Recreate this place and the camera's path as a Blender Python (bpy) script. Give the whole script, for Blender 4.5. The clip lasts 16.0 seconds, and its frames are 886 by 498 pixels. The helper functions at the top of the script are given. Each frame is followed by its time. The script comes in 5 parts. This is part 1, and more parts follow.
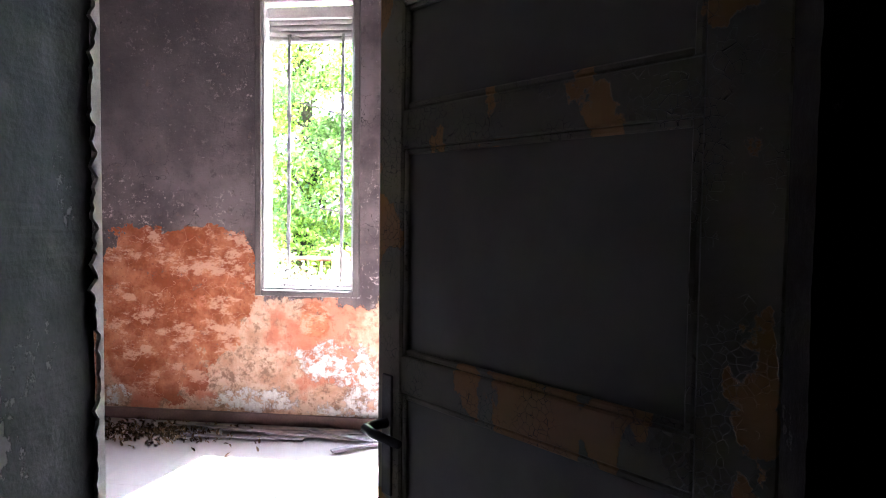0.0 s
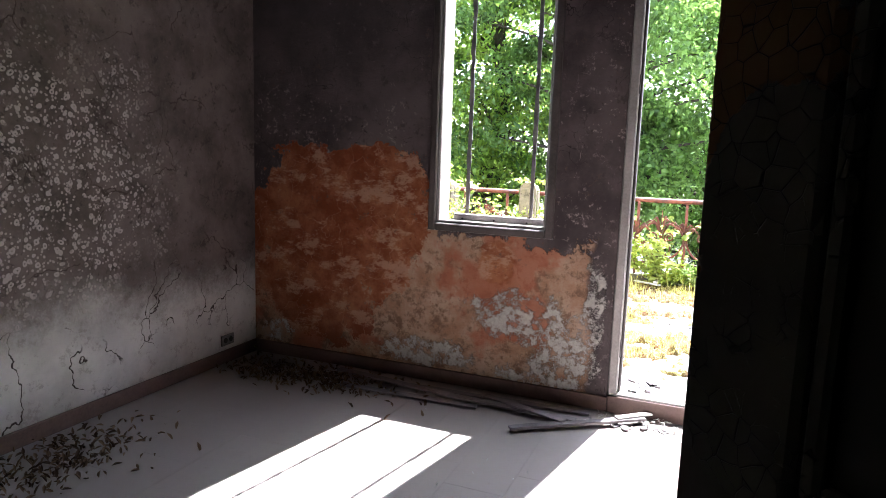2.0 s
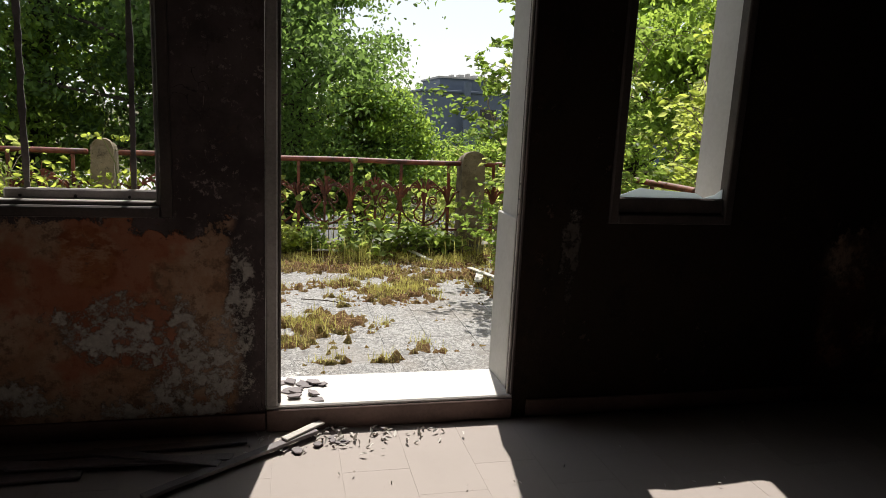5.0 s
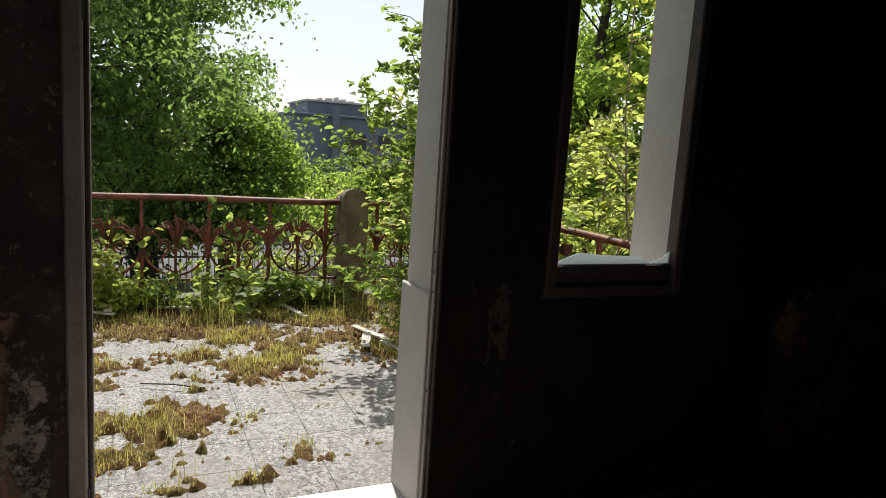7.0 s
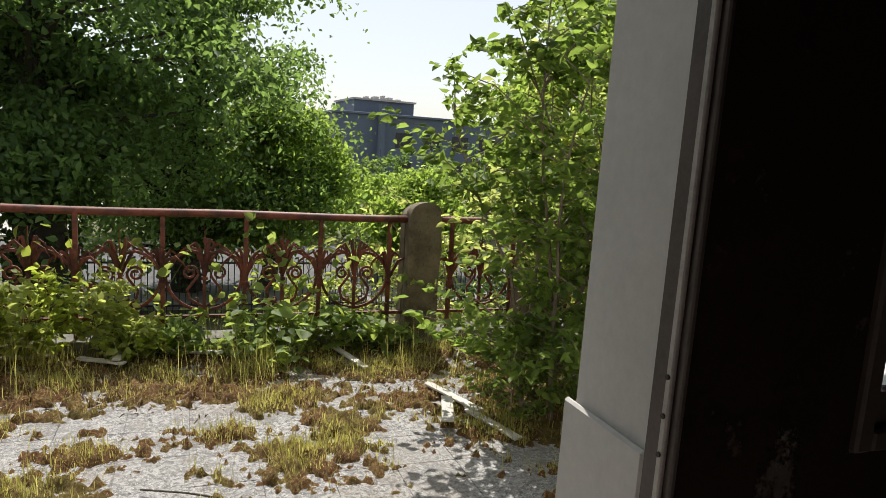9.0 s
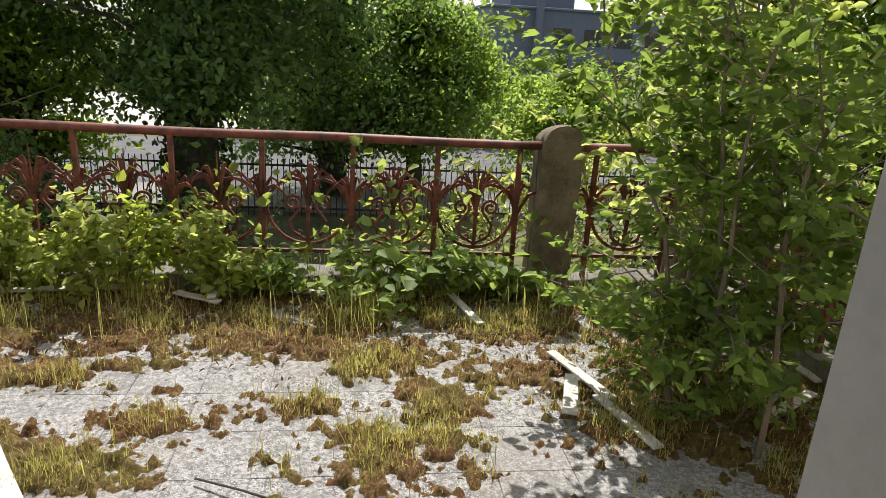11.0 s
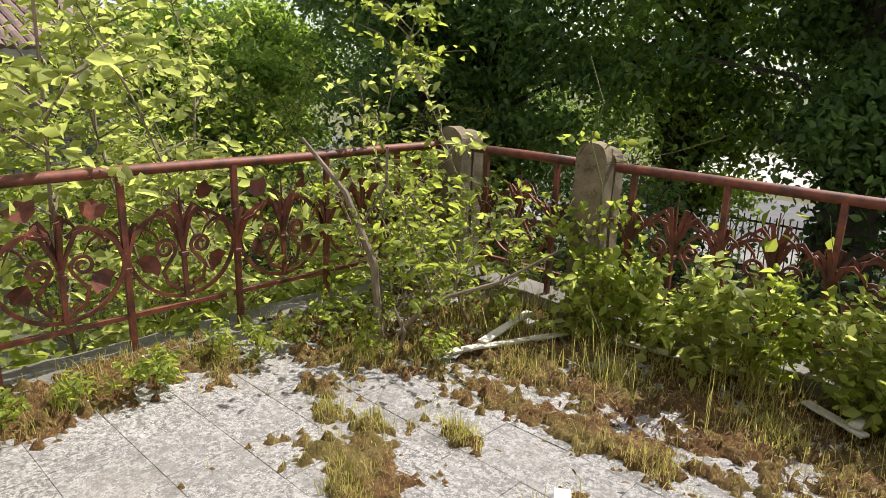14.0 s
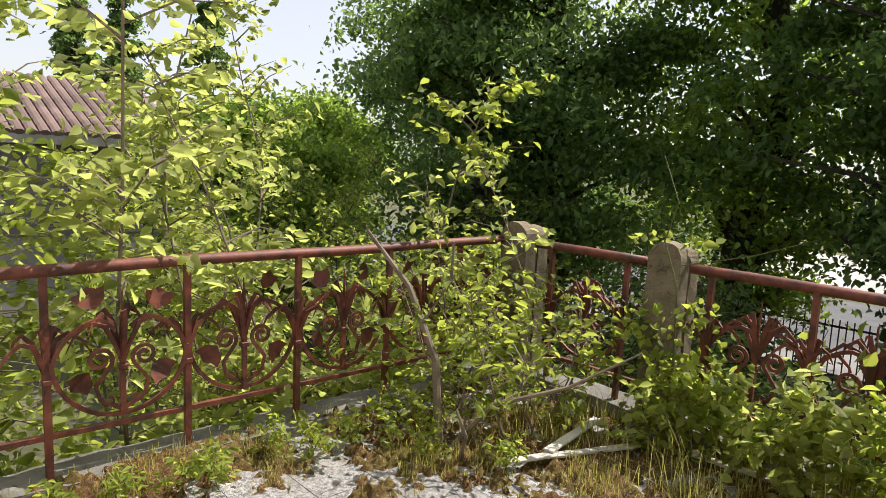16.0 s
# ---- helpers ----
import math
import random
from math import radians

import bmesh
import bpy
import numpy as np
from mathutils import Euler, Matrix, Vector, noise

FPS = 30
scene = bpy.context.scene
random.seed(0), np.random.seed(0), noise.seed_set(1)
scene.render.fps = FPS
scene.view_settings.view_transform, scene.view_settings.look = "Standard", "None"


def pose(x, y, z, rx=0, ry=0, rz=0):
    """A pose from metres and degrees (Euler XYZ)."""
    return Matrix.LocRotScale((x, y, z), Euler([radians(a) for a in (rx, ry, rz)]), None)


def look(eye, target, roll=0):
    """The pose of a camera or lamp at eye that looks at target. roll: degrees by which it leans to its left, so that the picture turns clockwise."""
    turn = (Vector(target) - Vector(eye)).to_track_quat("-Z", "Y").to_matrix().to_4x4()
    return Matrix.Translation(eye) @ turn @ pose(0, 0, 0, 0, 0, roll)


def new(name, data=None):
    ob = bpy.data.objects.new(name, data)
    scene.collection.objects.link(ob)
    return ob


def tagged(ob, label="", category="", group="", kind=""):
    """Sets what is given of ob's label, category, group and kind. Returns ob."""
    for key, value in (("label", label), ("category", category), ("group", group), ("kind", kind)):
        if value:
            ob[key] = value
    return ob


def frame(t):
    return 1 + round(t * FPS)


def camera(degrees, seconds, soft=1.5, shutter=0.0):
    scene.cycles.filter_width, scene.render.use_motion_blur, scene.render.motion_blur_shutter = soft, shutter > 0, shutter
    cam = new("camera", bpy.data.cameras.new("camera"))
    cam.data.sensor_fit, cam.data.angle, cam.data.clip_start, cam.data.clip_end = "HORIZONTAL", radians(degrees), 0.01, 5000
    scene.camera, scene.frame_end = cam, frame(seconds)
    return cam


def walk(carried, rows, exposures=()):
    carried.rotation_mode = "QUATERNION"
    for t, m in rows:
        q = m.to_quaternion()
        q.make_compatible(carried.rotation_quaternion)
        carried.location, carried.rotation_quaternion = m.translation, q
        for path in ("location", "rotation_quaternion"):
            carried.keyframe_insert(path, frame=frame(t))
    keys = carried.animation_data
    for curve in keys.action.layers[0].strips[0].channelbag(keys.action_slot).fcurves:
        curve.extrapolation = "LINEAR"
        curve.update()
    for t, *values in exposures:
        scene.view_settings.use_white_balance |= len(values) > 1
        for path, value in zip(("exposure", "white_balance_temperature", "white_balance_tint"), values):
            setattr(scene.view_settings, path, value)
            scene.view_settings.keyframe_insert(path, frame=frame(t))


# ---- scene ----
cam = camera(66.6, 16.0, soft=0.4)
PATH = [
    (0, (-0.183, -0.076, 1.545), (-0.415, 1.908, 1.444), 0.7),
    (0.5, (-0.225, 0.109, 1.497), (-0.56, 2.073, 1.327), 1.7),
    (1, (-0.329, 0.376, 1.459), (-0.714, 2.325, 1.225), 2.9),
    (1.5, (-0.389, 0.556, 1.452), (-0.799, 2.491, 1.157), 2.2),
    (2, (-0.468, 0.872, 1.44), (-1.217, 2.703, 1.142), 1.9),
    (2.5, (-0.506, 0.988, 1.413), (-1.273, 2.79, 1.008), 3.3),
    (3, (-0.644, 1.115, 1.364), (-1.167, 2.998, 0.935), 5.5),
    (3.5, (-0.832, 1.273, 1.362), (-1.04, 3.195, 0.847), 6.9),
    (4, (-0.927, 1.385, 1.333), (-0.971, 3.308, 0.786), 5.9),
    (4.5, (-0.92, 1.507, 1.337), (-0.76, 3.424, 0.79), 2.6),
    (5, (-0.873, 1.715, 1.39), (-0.423, 3.627, 1.013), 2.7),
    (7.3, (-0.748, 2.69, 1.466), (0.101, 4.48, 1.188), 4.8),
    (7.5, (-0.738, 2.822, 1.46), (0.126, 4.606, 1.189), 5.7),
    (8, (-0.745, 3.107, 1.496), (0.151, 4.878, 1.247), 3.5),
    (8.5, (-0.658, 3.443, 1.472), (0.142, 5.255, 1.192), 2.7),
    (8.7, (-0.636, 3.562, 1.473), (0.117, 5.394, 1.192), 3.3),
    (10.8, (-0.329, 4.323, 1.574), (0.034, 6.198, 0.981), 3.2),
    (11, (-0.294, 4.379, 1.556), (-0.022, 6.263, 0.944), 3.6),
    (11.5, (-0.342, 4.58, 1.536), (-0.378, 6.468, 0.878), 2.5),
    (12, (-0.399, 4.69, 1.497), (-0.795, 6.531, 0.824), 3.5),
    (12.5, (-0.427, 4.768, 1.522), (-1.093, 6.558, 0.93), -0.0),
    (13, (-0.458, 4.874, 1.481), (-1.343, 6.578, 0.921), 1.3),
    (13.5, (-0.484, 4.973, 1.477), (-1.558, 6.598, 1.021), 3.5),
    (14, (-0.564, 4.968, 1.448), (-1.891, 6.371, 0.927), 1.8),
    (14.5, (-0.599, 4.974, 1.433), (-2.021, 6.306, 0.983), 0.9),
    (15, (-0.65, 4.97, 1.437), (-2.108, 6.282, 1.044), 1.2),
    (15.5, (-0.685, 4.976, 1.432), (-2.146, 6.295, 1.077), 2.1),
    (16, (-0.701, 4.981, 1.461), (-2.17, 6.312, 1.192), 2.7),
]
EXPOSE = [(0.0, 6.25, 5350, 18), (0.5, 6.05, 5350, 18), (1.0, 5.5, 5400, 16), (1.5, 4.75, 5450, 14), (2.0, 3.5, 5600, 13), (2.5, 2.0, 5900, 12), (3.0, 0.85, 6500, 10), (3.5, 0.42, 6500, 10), (5.0, 0.42, 6500, 10), (8.7, 0.32, 6500, 10), (10.8, 0.5, 6500, 11), (15.0, 0.55, 6600, 13), (16.0, 0.5, 6600, 13)]
walk(cam, [(t, look(eye, target, roll)) for t, eye, target, roll in PATH], EXPOSE)

# ---------------------------------------------------------------- light
SUN_DIR = Vector((0.185, 1.0, 1.48)).normalized()
world = bpy.data.worlds.new("sky")
scene.world = world
world.use_nodes = True
wn = world.node_tree.nodes
sky = wn.new("ShaderNodeTexSky")
sky.sky_type, sky.sun_disc = "NISHITA", False
sky.sun_elevation = math.asin(SUN_DIR.z)
sky.sun_rotation = math.atan2(SUN_DIR.x, SUN_DIR.y)
sky.air_density, sky.dust_density = 1.0, 1.5
# a bright, slightly hazy sky: the blue washed towards white
haze = wn.new("ShaderNodeMix")
haze.data_type = "RGBA"
haze.inputs["Factor"].default_value = 0.45
haze.inputs[7].default_value = (11.5, 11.6, 11.9, 1)
world.node_tree.links.new(sky.outputs[0], haze.inputs[6])
world.node_tree.links.new(haze.outputs[2], wn["Background"].inputs[0])
wn["Background"].inputs[1].default_value = 0.085
sun = new("sun", bpy.data.lights.new("sun", "SUN"))
sun.data.energy, sun.data.angle, sun.data.color = 5.0, radians(0.53), (1.0, 0.95, 0.87)
sun.matrix_world = look(SUN_DIR * 40, (0, 0, 0))


# ---------------------------------------------------------------- materials
class Mat:
    """A node material in the making."""

    def __init__(self, name, rough=0.8, metal=0.0):
        self.m = bpy.data.materials.new(name)
        self.m.use_nodes = True
        self.t = self.m.node_tree
        self.b = self.t.nodes["Principled BSDF"]
        self.b.inputs["Roughness"].default_value = rough
        self.b.inputs["Metallic"].default_value = metal
        self.co = self.t.nodes.new("ShaderNodeNewGeometry").outputs["Position"]

    def put(self, sock, v):
        if isinstance(v, bpy.types.NodeSocket):
            self.t.links.new(v, sock)
        elif isinstance(v, tuple) and len(v) == 3 and sock.type == "RGBA":
            sock.default_value = (*v, 1)
        else:
            sock.default_value = v

    def noise(self, scale, detail=6.0, rough=0.6, co=None, dist=0.0):
        n = self.t.nodes.new("ShaderNodeTexNoise")
        self.put(n.inputs["Vector"], co or self.co)
        n.inputs["Scale"].default_value, n.inputs["Detail"].default_value = scale, detail
        n.inputs["Roughness"].default_value, n.inputs["Distortion"].default_value = rough, dist
        return n.outputs["Fac"]

    def voronoi(self, scale, feature="F1", co=None, rand=1.0):
        n = self.t.nodes.new("ShaderNodeTexVoronoi")
        n.feature = feature
        self.put(n.inputs["Vector"], co or self.co)
        n.inputs["Scale"].default_value = scale
        n.inputs["Randomness"].default_value = rand
        return n.outputs["Distance"]

    def ramp(self, fac, a, b, va=0.0, vb=1.0):
        n = self.t.nodes.new("ShaderNodeMapRange")
        n.interpolation_type = "SMOOTHSTEP"
        self.put(n.inputs["Value"], fac)
        for i, v in zip((1, 2, 3, 4), (a, b, va, vb)):
            n.inputs[i].default_value = v
        return n.outputs[0]

    def math(self, op, a, b=0.0, c=0.0):
        n = self.t.nodes.new("ShaderNodeMath")
        n.operation = op
        for i, v in enumerate((a, b, c)):
            self.put(n.inputs[i], v)
        return n.outputs[0]

    def mix(self, fac, a, b):
        n = self.t.nodes.new("ShaderNodeMix")
        n.data_type = "RGBA"
        self.put(n.inputs["Factor"], fac)
        self.put(n.inputs[6], a)
        self.put(n.inputs[7], b)
        return n.outputs[2]

    def xyz(self, co=None):
        n = self.t.nodes.new("ShaderNodeSeparateXYZ")
        self.put(n.inputs[0], co or self.co)
        return n.outputs

    def scaled(self, s, co=None):
        n = self.t.nodes.new("ShaderNodeMapping")
        self.put(n.inputs[0], co or self.co)
        n.inputs["Scale"].default_value = s
        return n.outputs[0]

    def random(self):
        return self.t.nodes.new("ShaderNodeObjectInfo").outputs["Random"]

    def island(self):
        return self.t.nodes.new("ShaderNodeNewGeometry").outputs["Random Per Island"]

    def colour(self, c):
        self.put(self.b.inputs["Base Color"], c)
        return self

    def rough(self, r):
        self.put(self.b.inputs["Roughness"], r)
        return self

    def bump(self, h, strength=0.3, dist=0.01):
        n = self.t.nodes.new("ShaderNodeBump")
        n.inputs["Strength"].default_value, n.inputs["Distance"].default_value = strength, dist
        self.put(n.inputs["Height"], h)
        self.put(self.b.inputs["Normal"], n.outputs[0])
        return self

    def blob(self, a, b, ca, cb, ra, rb, soft, wob, power=2.0):
        """1 within a rough-edged ellipse at (ca, cb) over the coordinates a and b."""
        da = self.math("DIVIDE", self.math("SUBTRACT", a, ca), ra)
        db = self.math("DIVIDE", self.math("SUBTRACT", b, cb), rb)
        da, db = (self.math("POWER", self.math("ABSOLUTE", v), power) for v in (da, db))
        d = self.math("POWER", self.math("ADD", da, db), 1.0 / power)
        d = self.math("ADD", d, wob)
        return self.ramp(d, 1.0 + soft, 1.0 - soft)


def plain(name, base, vary=0.25, scale=8.0, rough=0.8, metal=0.0, bump=0.2, dist=0.004, per_object=0.0):
    """One base colour with stains and grain at two scales."""
    k = Mat(name, rough, metal)
    big, small = k.noise(scale * 0.25, 5), k.noise(scale * 6, 8, 0.7)
    f = k.math("ADD", k.math("MULTIPLY", big, 0.65), k.math("MULTIPLY", small, 0.35))
    dark = tuple(c * (1 - vary) for c in base)
    light = tuple(min(1, c * (1 + vary)) for c in base)
    c = k.mix(k.ramp(f, 0.32, 0.68), dark, light)
    if per_object:
        c = k.mix(k.math("MULTIPLY", k.random(), per_object), c, tuple(v * 0.45 for v in base))
    k.colour(c).bump(f, bump, dist)
    return k.m


def leaf_mat(name, dark, light, glow, through_light=0.5, dry=None):
    """A leaf: coloured leaf by leaf, with light passing through it."""
    k = Mat(name, 0.58)
    k.b.inputs["Specular IOR Level"].default_value = 0.3
    r = k.island()
    dark = tuple(v * 0.75 for v in dark)
    c = k.mix(k.ramp(r, 0.0, 0.9), dark, light)
    if dry:
        c = k.mix(k.ramp(r, 0.93, 0.97), c, dry)
    k.colour(c)
    tr = k.t.nodes.new("ShaderNodeBsdfTranslucent")
    k.put(tr.inputs[0], k.mix(k.ramp(r, 0.0, 0.9), tuple(v * 0.6 for v in glow), glow))
    mixer = k.t.nodes.new("ShaderNodeMixShader")
    mixer.inputs[0].default_value = through_light
    k.t.links.new(k.b.outputs[0], mixer.inputs[1])
    k.t.links.new(tr.outputs[0], mixer.inputs[2])
    k.t.links.new(mixer.outputs[0], k.t.nodes["Material Output"].inputs[0])
    return k.m


def facade_inside():
    """Sooty paint, flaked away to red, ochre and white coats of plaster."""
    k = Mat("flaking_plaster", 0.92)
    x, y, z = k.xyz()
    w1 = k.math("MULTIPLY", k.math("SUBTRACT", k.noise(3.0, 8, 0.65), 0.5), 1.3)
    w2 = k.math("MULTIPLY", k.math("SUBTRACT", k.noise(7.0, 10, 0.82), 0.5), 3.0)
    fine, mid = k.noise(45, 9, 0.75), k.noise(2.2, 6, 0.6)
    grey = k.mix(k.ramp(mid, 0.34, 0.66), (0.06, 0.047, 0.048), (0.14, 0.112, 0.11))
    grey = k.mix(k.ramp(fine, 0.62, 0.7), grey, (0.2, 0.165, 0.16))
    flecks = k.math("MULTIPLY", k.ramp(k.noise(24, 6, 0.8), 0.58, 0.62), k.ramp(k.noise(1.7, 5, 0.6), 0.42, 0.6))
    grey = k.mix(k.math("MULTIPLY", flecks, 0.9), grey, (0.33, 0.275, 0.26))
    scratch = k.ramp(k.noise(9, 5, 0.7, k.scaled((7, 1, 0.8), k_warp(k, 0.25))), 0.66, 0.69)
    scratch = k.math("MAXIMUM", scratch, k.ramp(k.noise(7, 5, 0.7, k.scaled((1, 1, 8), k_warp(k, 0.3))), 0.68, 0.705))
    grey = k.mix(k.math("MULTIPLY", scratch, 0.75), grey, (0.27, 0.22, 0.21))
    grey = k.mix(k.math("MULTIPLY", k.ramp(k.noise(13, 9, 0.8), 0.56, 0.6), 0.6), grey, (0.06, 0.045, 0.045))
    craz = k.voronoi(7, "DISTANCE_TO_EDGE", k_warp(k, 0.45))
    grey = k.mix(k.math("MULTIPLY", k.ramp(craz, 0.014, 0.004), k.ramp(k.noise(2.4, 5), 0.5, 0.6)), grey, (0.045, 0.035, 0.035))
    soot = k.math("MULTIPLY", k.ramp(k.math("ADD", z, w1), 1.3, 2.4), k.ramp(k.math("ADD", x, w1), -1.6, -2.5))
    grey = k.mix(k.math("MULTIPLY", soot, 0.6), grey, (0.075, 0.065, 0.065))
    # right of the doorway, shade painted in as near black, with brown where it flaked
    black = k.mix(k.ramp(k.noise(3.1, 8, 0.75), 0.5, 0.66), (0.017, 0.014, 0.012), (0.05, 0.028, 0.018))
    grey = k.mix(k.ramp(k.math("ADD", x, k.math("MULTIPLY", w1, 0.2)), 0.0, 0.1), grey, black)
    # the undercoat of ochre and pinkish render that shows low on the wall
    under = k.mix(k.ramp(k.noise(5, 8, 0.7), 0.35, 0.65), (0.32, 0.175, 0.108), (0.44, 0.31, 0.225))
    under = k.mix(k.ramp(k.noise(14, 8, 0.75), 0.48, 0.62), under, (0.19, 0.115, 0.075))
    under = k.mix(k.math("MULTIPLY", k.ramp(k.noise(2.1, 5, 0.6), 0.52, 0.6), 0.75), under, (0.34, 0.11, 0.06))
    red = k.mix(k.ramp(k.noise(6, 8, 0.65), 0.38, 0.66), (0.2, 0.055, 0.022), (0.34, 0.14, 0.068))
    red = k.mix(k.math("MULTIPLY", k.ramp(k.noise(3.4, 9, 0.75, k.scaled((1, 1, 1.8))), 0.52, 0.6), 0.75), red, (0.44, 0.265, 0.185))
    crack = k.voronoi(3.4, "DISTANCE_TO_EDGE", k_warp(k, 0.6))
    red = k.mix(k.math("MULTIPLY", k.ramp(crack, 0.01, 0.003), 0.45), red, (0.45, 0.25, 0.17))
    white = k.mix(k.ramp(fine, 0.3, 0.7), (0.36, 0.33, 0.3), (0.55, 0.515, 0.48))
    low = k.ramp(k.math("ADD", z, k.math("ADD", k.math("MULTIPLY", w1, 0.6), k.math("MULTIPLY", w2, 0.1))), 0.95, 0.93)
    strip = k.math("MULTIPLY", k.ramp(k.math("ADD", x, k.math("MULTIPLY", w1, 0.15)), -1.11, -1.07), k.ramp(x, -0.4, -0.43))
    low = k.math("MULTIPLY", low, k.math("SUBTRACT", 1.0, strip))
    side = k.math("MULTIPLY", k.ramp(k.math("ADD", x, k.math("MULTIPLY", w1, 0.2)), 0.28, 0.36), k.ramp(x, 1.8, 1.9))
    low = k.math("MULTIPLY", low, k.math("MAXIMUM", k.ramp(x, -0.36, -0.45), side))
    c = k.mix(low, grey, under)
    redm = k.blob(x, z, -2.74, 0.93, 0.6, 0.5, 0.008, k.math("ADD", k.math("MULTIPLY", w1, 1.1), k.math("MULTIPLY", w2, 0.17)), 5.0)
    redm2 = k.blob(x, z, -2.9, 0.57, 0.5, 0.38, 0.01, k.math("ADD", k.math("MULTIPLY", w1, 1.2), k.math("MULTIPLY", w2, 0.45)))
    redm3 = k.blob(x, z, -1.65, 0.78, 0.11, 0.13, 0.1, k.math("MULTIPLY", w1, 1.5))
    redm = k.math("MAXIMUM", k.math("MAXIMUM", redm, k.math("MULTIPLY", redm2, 0.9)), redm3)
    red = k.mix(k.math("MULTIPLY", k.ramp(k.noise(30, 9, 0.8), 0.56, 0.62), 0.7), red, (0.13, 0.04, 0.025))
    redm = k.math("MULTIPLY", redm, k.ramp(k.noise(4.2, 10, 0.8), 0.64, 0.62))
    c = k.mix(redm, c, red)
    wht = k.math("MAXIMUM", k.blob(x, z, -2.13, 0.18, 0.33, 0.085, 0.06, w2), k.blob(x, z, -1.49, 0.47, 0.27, 0.15, 0.06, w2))
    wht = k.math("MAXIMUM", wht, k.blob(x, z, -1.22, 0.26, 0.18, 0.18, 0.06, w2))
    wht = k.math("MAXIMUM", wht, k.blob(x, z, -1.37, 0.12, 0.27, 0.075, 0.06, w2))
    wht = k.math("MAXIMUM", wht, k.blob(x, z, -3.2, 0.16, 0.11, 0.08, 0.06, w2))
    wht = k.math("MAXIMUM", wht, k.blob(x, z, -1.07, 0.56, 0.06, 0.27, 0.1, w2))
    wht = k.math("MAXIMUM", wht, k.blob(x, z, 0.42, 0.8, 0.05, 0.2, 0.1, w2))
    wht = k.math("MULTIPLY", wht, k.ramp(k.noise(11, 9, 0.8), 0.45, 0.52))
    c = k.mix(wht, c, white)
    c = k.mix(k.math("MULTIPLY", k.ramp(k.noise(9, 9, 0.8), 0.6, 0.66), 0.65), c, (0.12, 0.085, 0.07))
    # the painted shade on the right also mottles the flaked coats
    right_shade = k.math("MULTIPLY", k.ramp(x, 0.0, 0.05), k.ramp(k.math("ADD", k.noise(4.5, 9, 0.8), k.math("MULTIPLY", w1, 0.1)), 0.66, 0.5))
    c = k.mix(k.math("MULTIPLY", right_shade, 0.85), c, (0.03, 0.021, 0.016))
    k.colour(c)
    h = k.math("ADD", k.math("MULTIPLY", fine, 0.15), k.math("MULTIPLY", k.noise(18, 8, 0.7), 0.4))
    h = k.math("SUBTRACT", h, k.math("MULTIPLY", k.math("MAXIMUM", low, redm), 0.5))
    h = k.math("ADD", h, k.math("MULTIPLY", wht, 0.5))
    k.bump(h, 0.9, 0.012)
    return k.m


def k_warp(k, amount):
    """Object coordinates pushed about by noise."""
    n = k.t.nodes.new("ShaderNodeTexNoise")
    k.put(n.inputs["Vector"], k.co)
    n.inputs["Scale"].default_value, n.inputs["Detail"].default_value = 4.0, 4.0
    v = k.t.nodes.new("ShaderNodeVectorMath")
    v.operation = "MULTIPLY_ADD"
    k.put(v.inputs[0], n.outputs["Color"])
    v.inputs[1].default_value = (amount,) * 3
    k.put(v.inputs[2], k.co)
    return v.outputs[0]


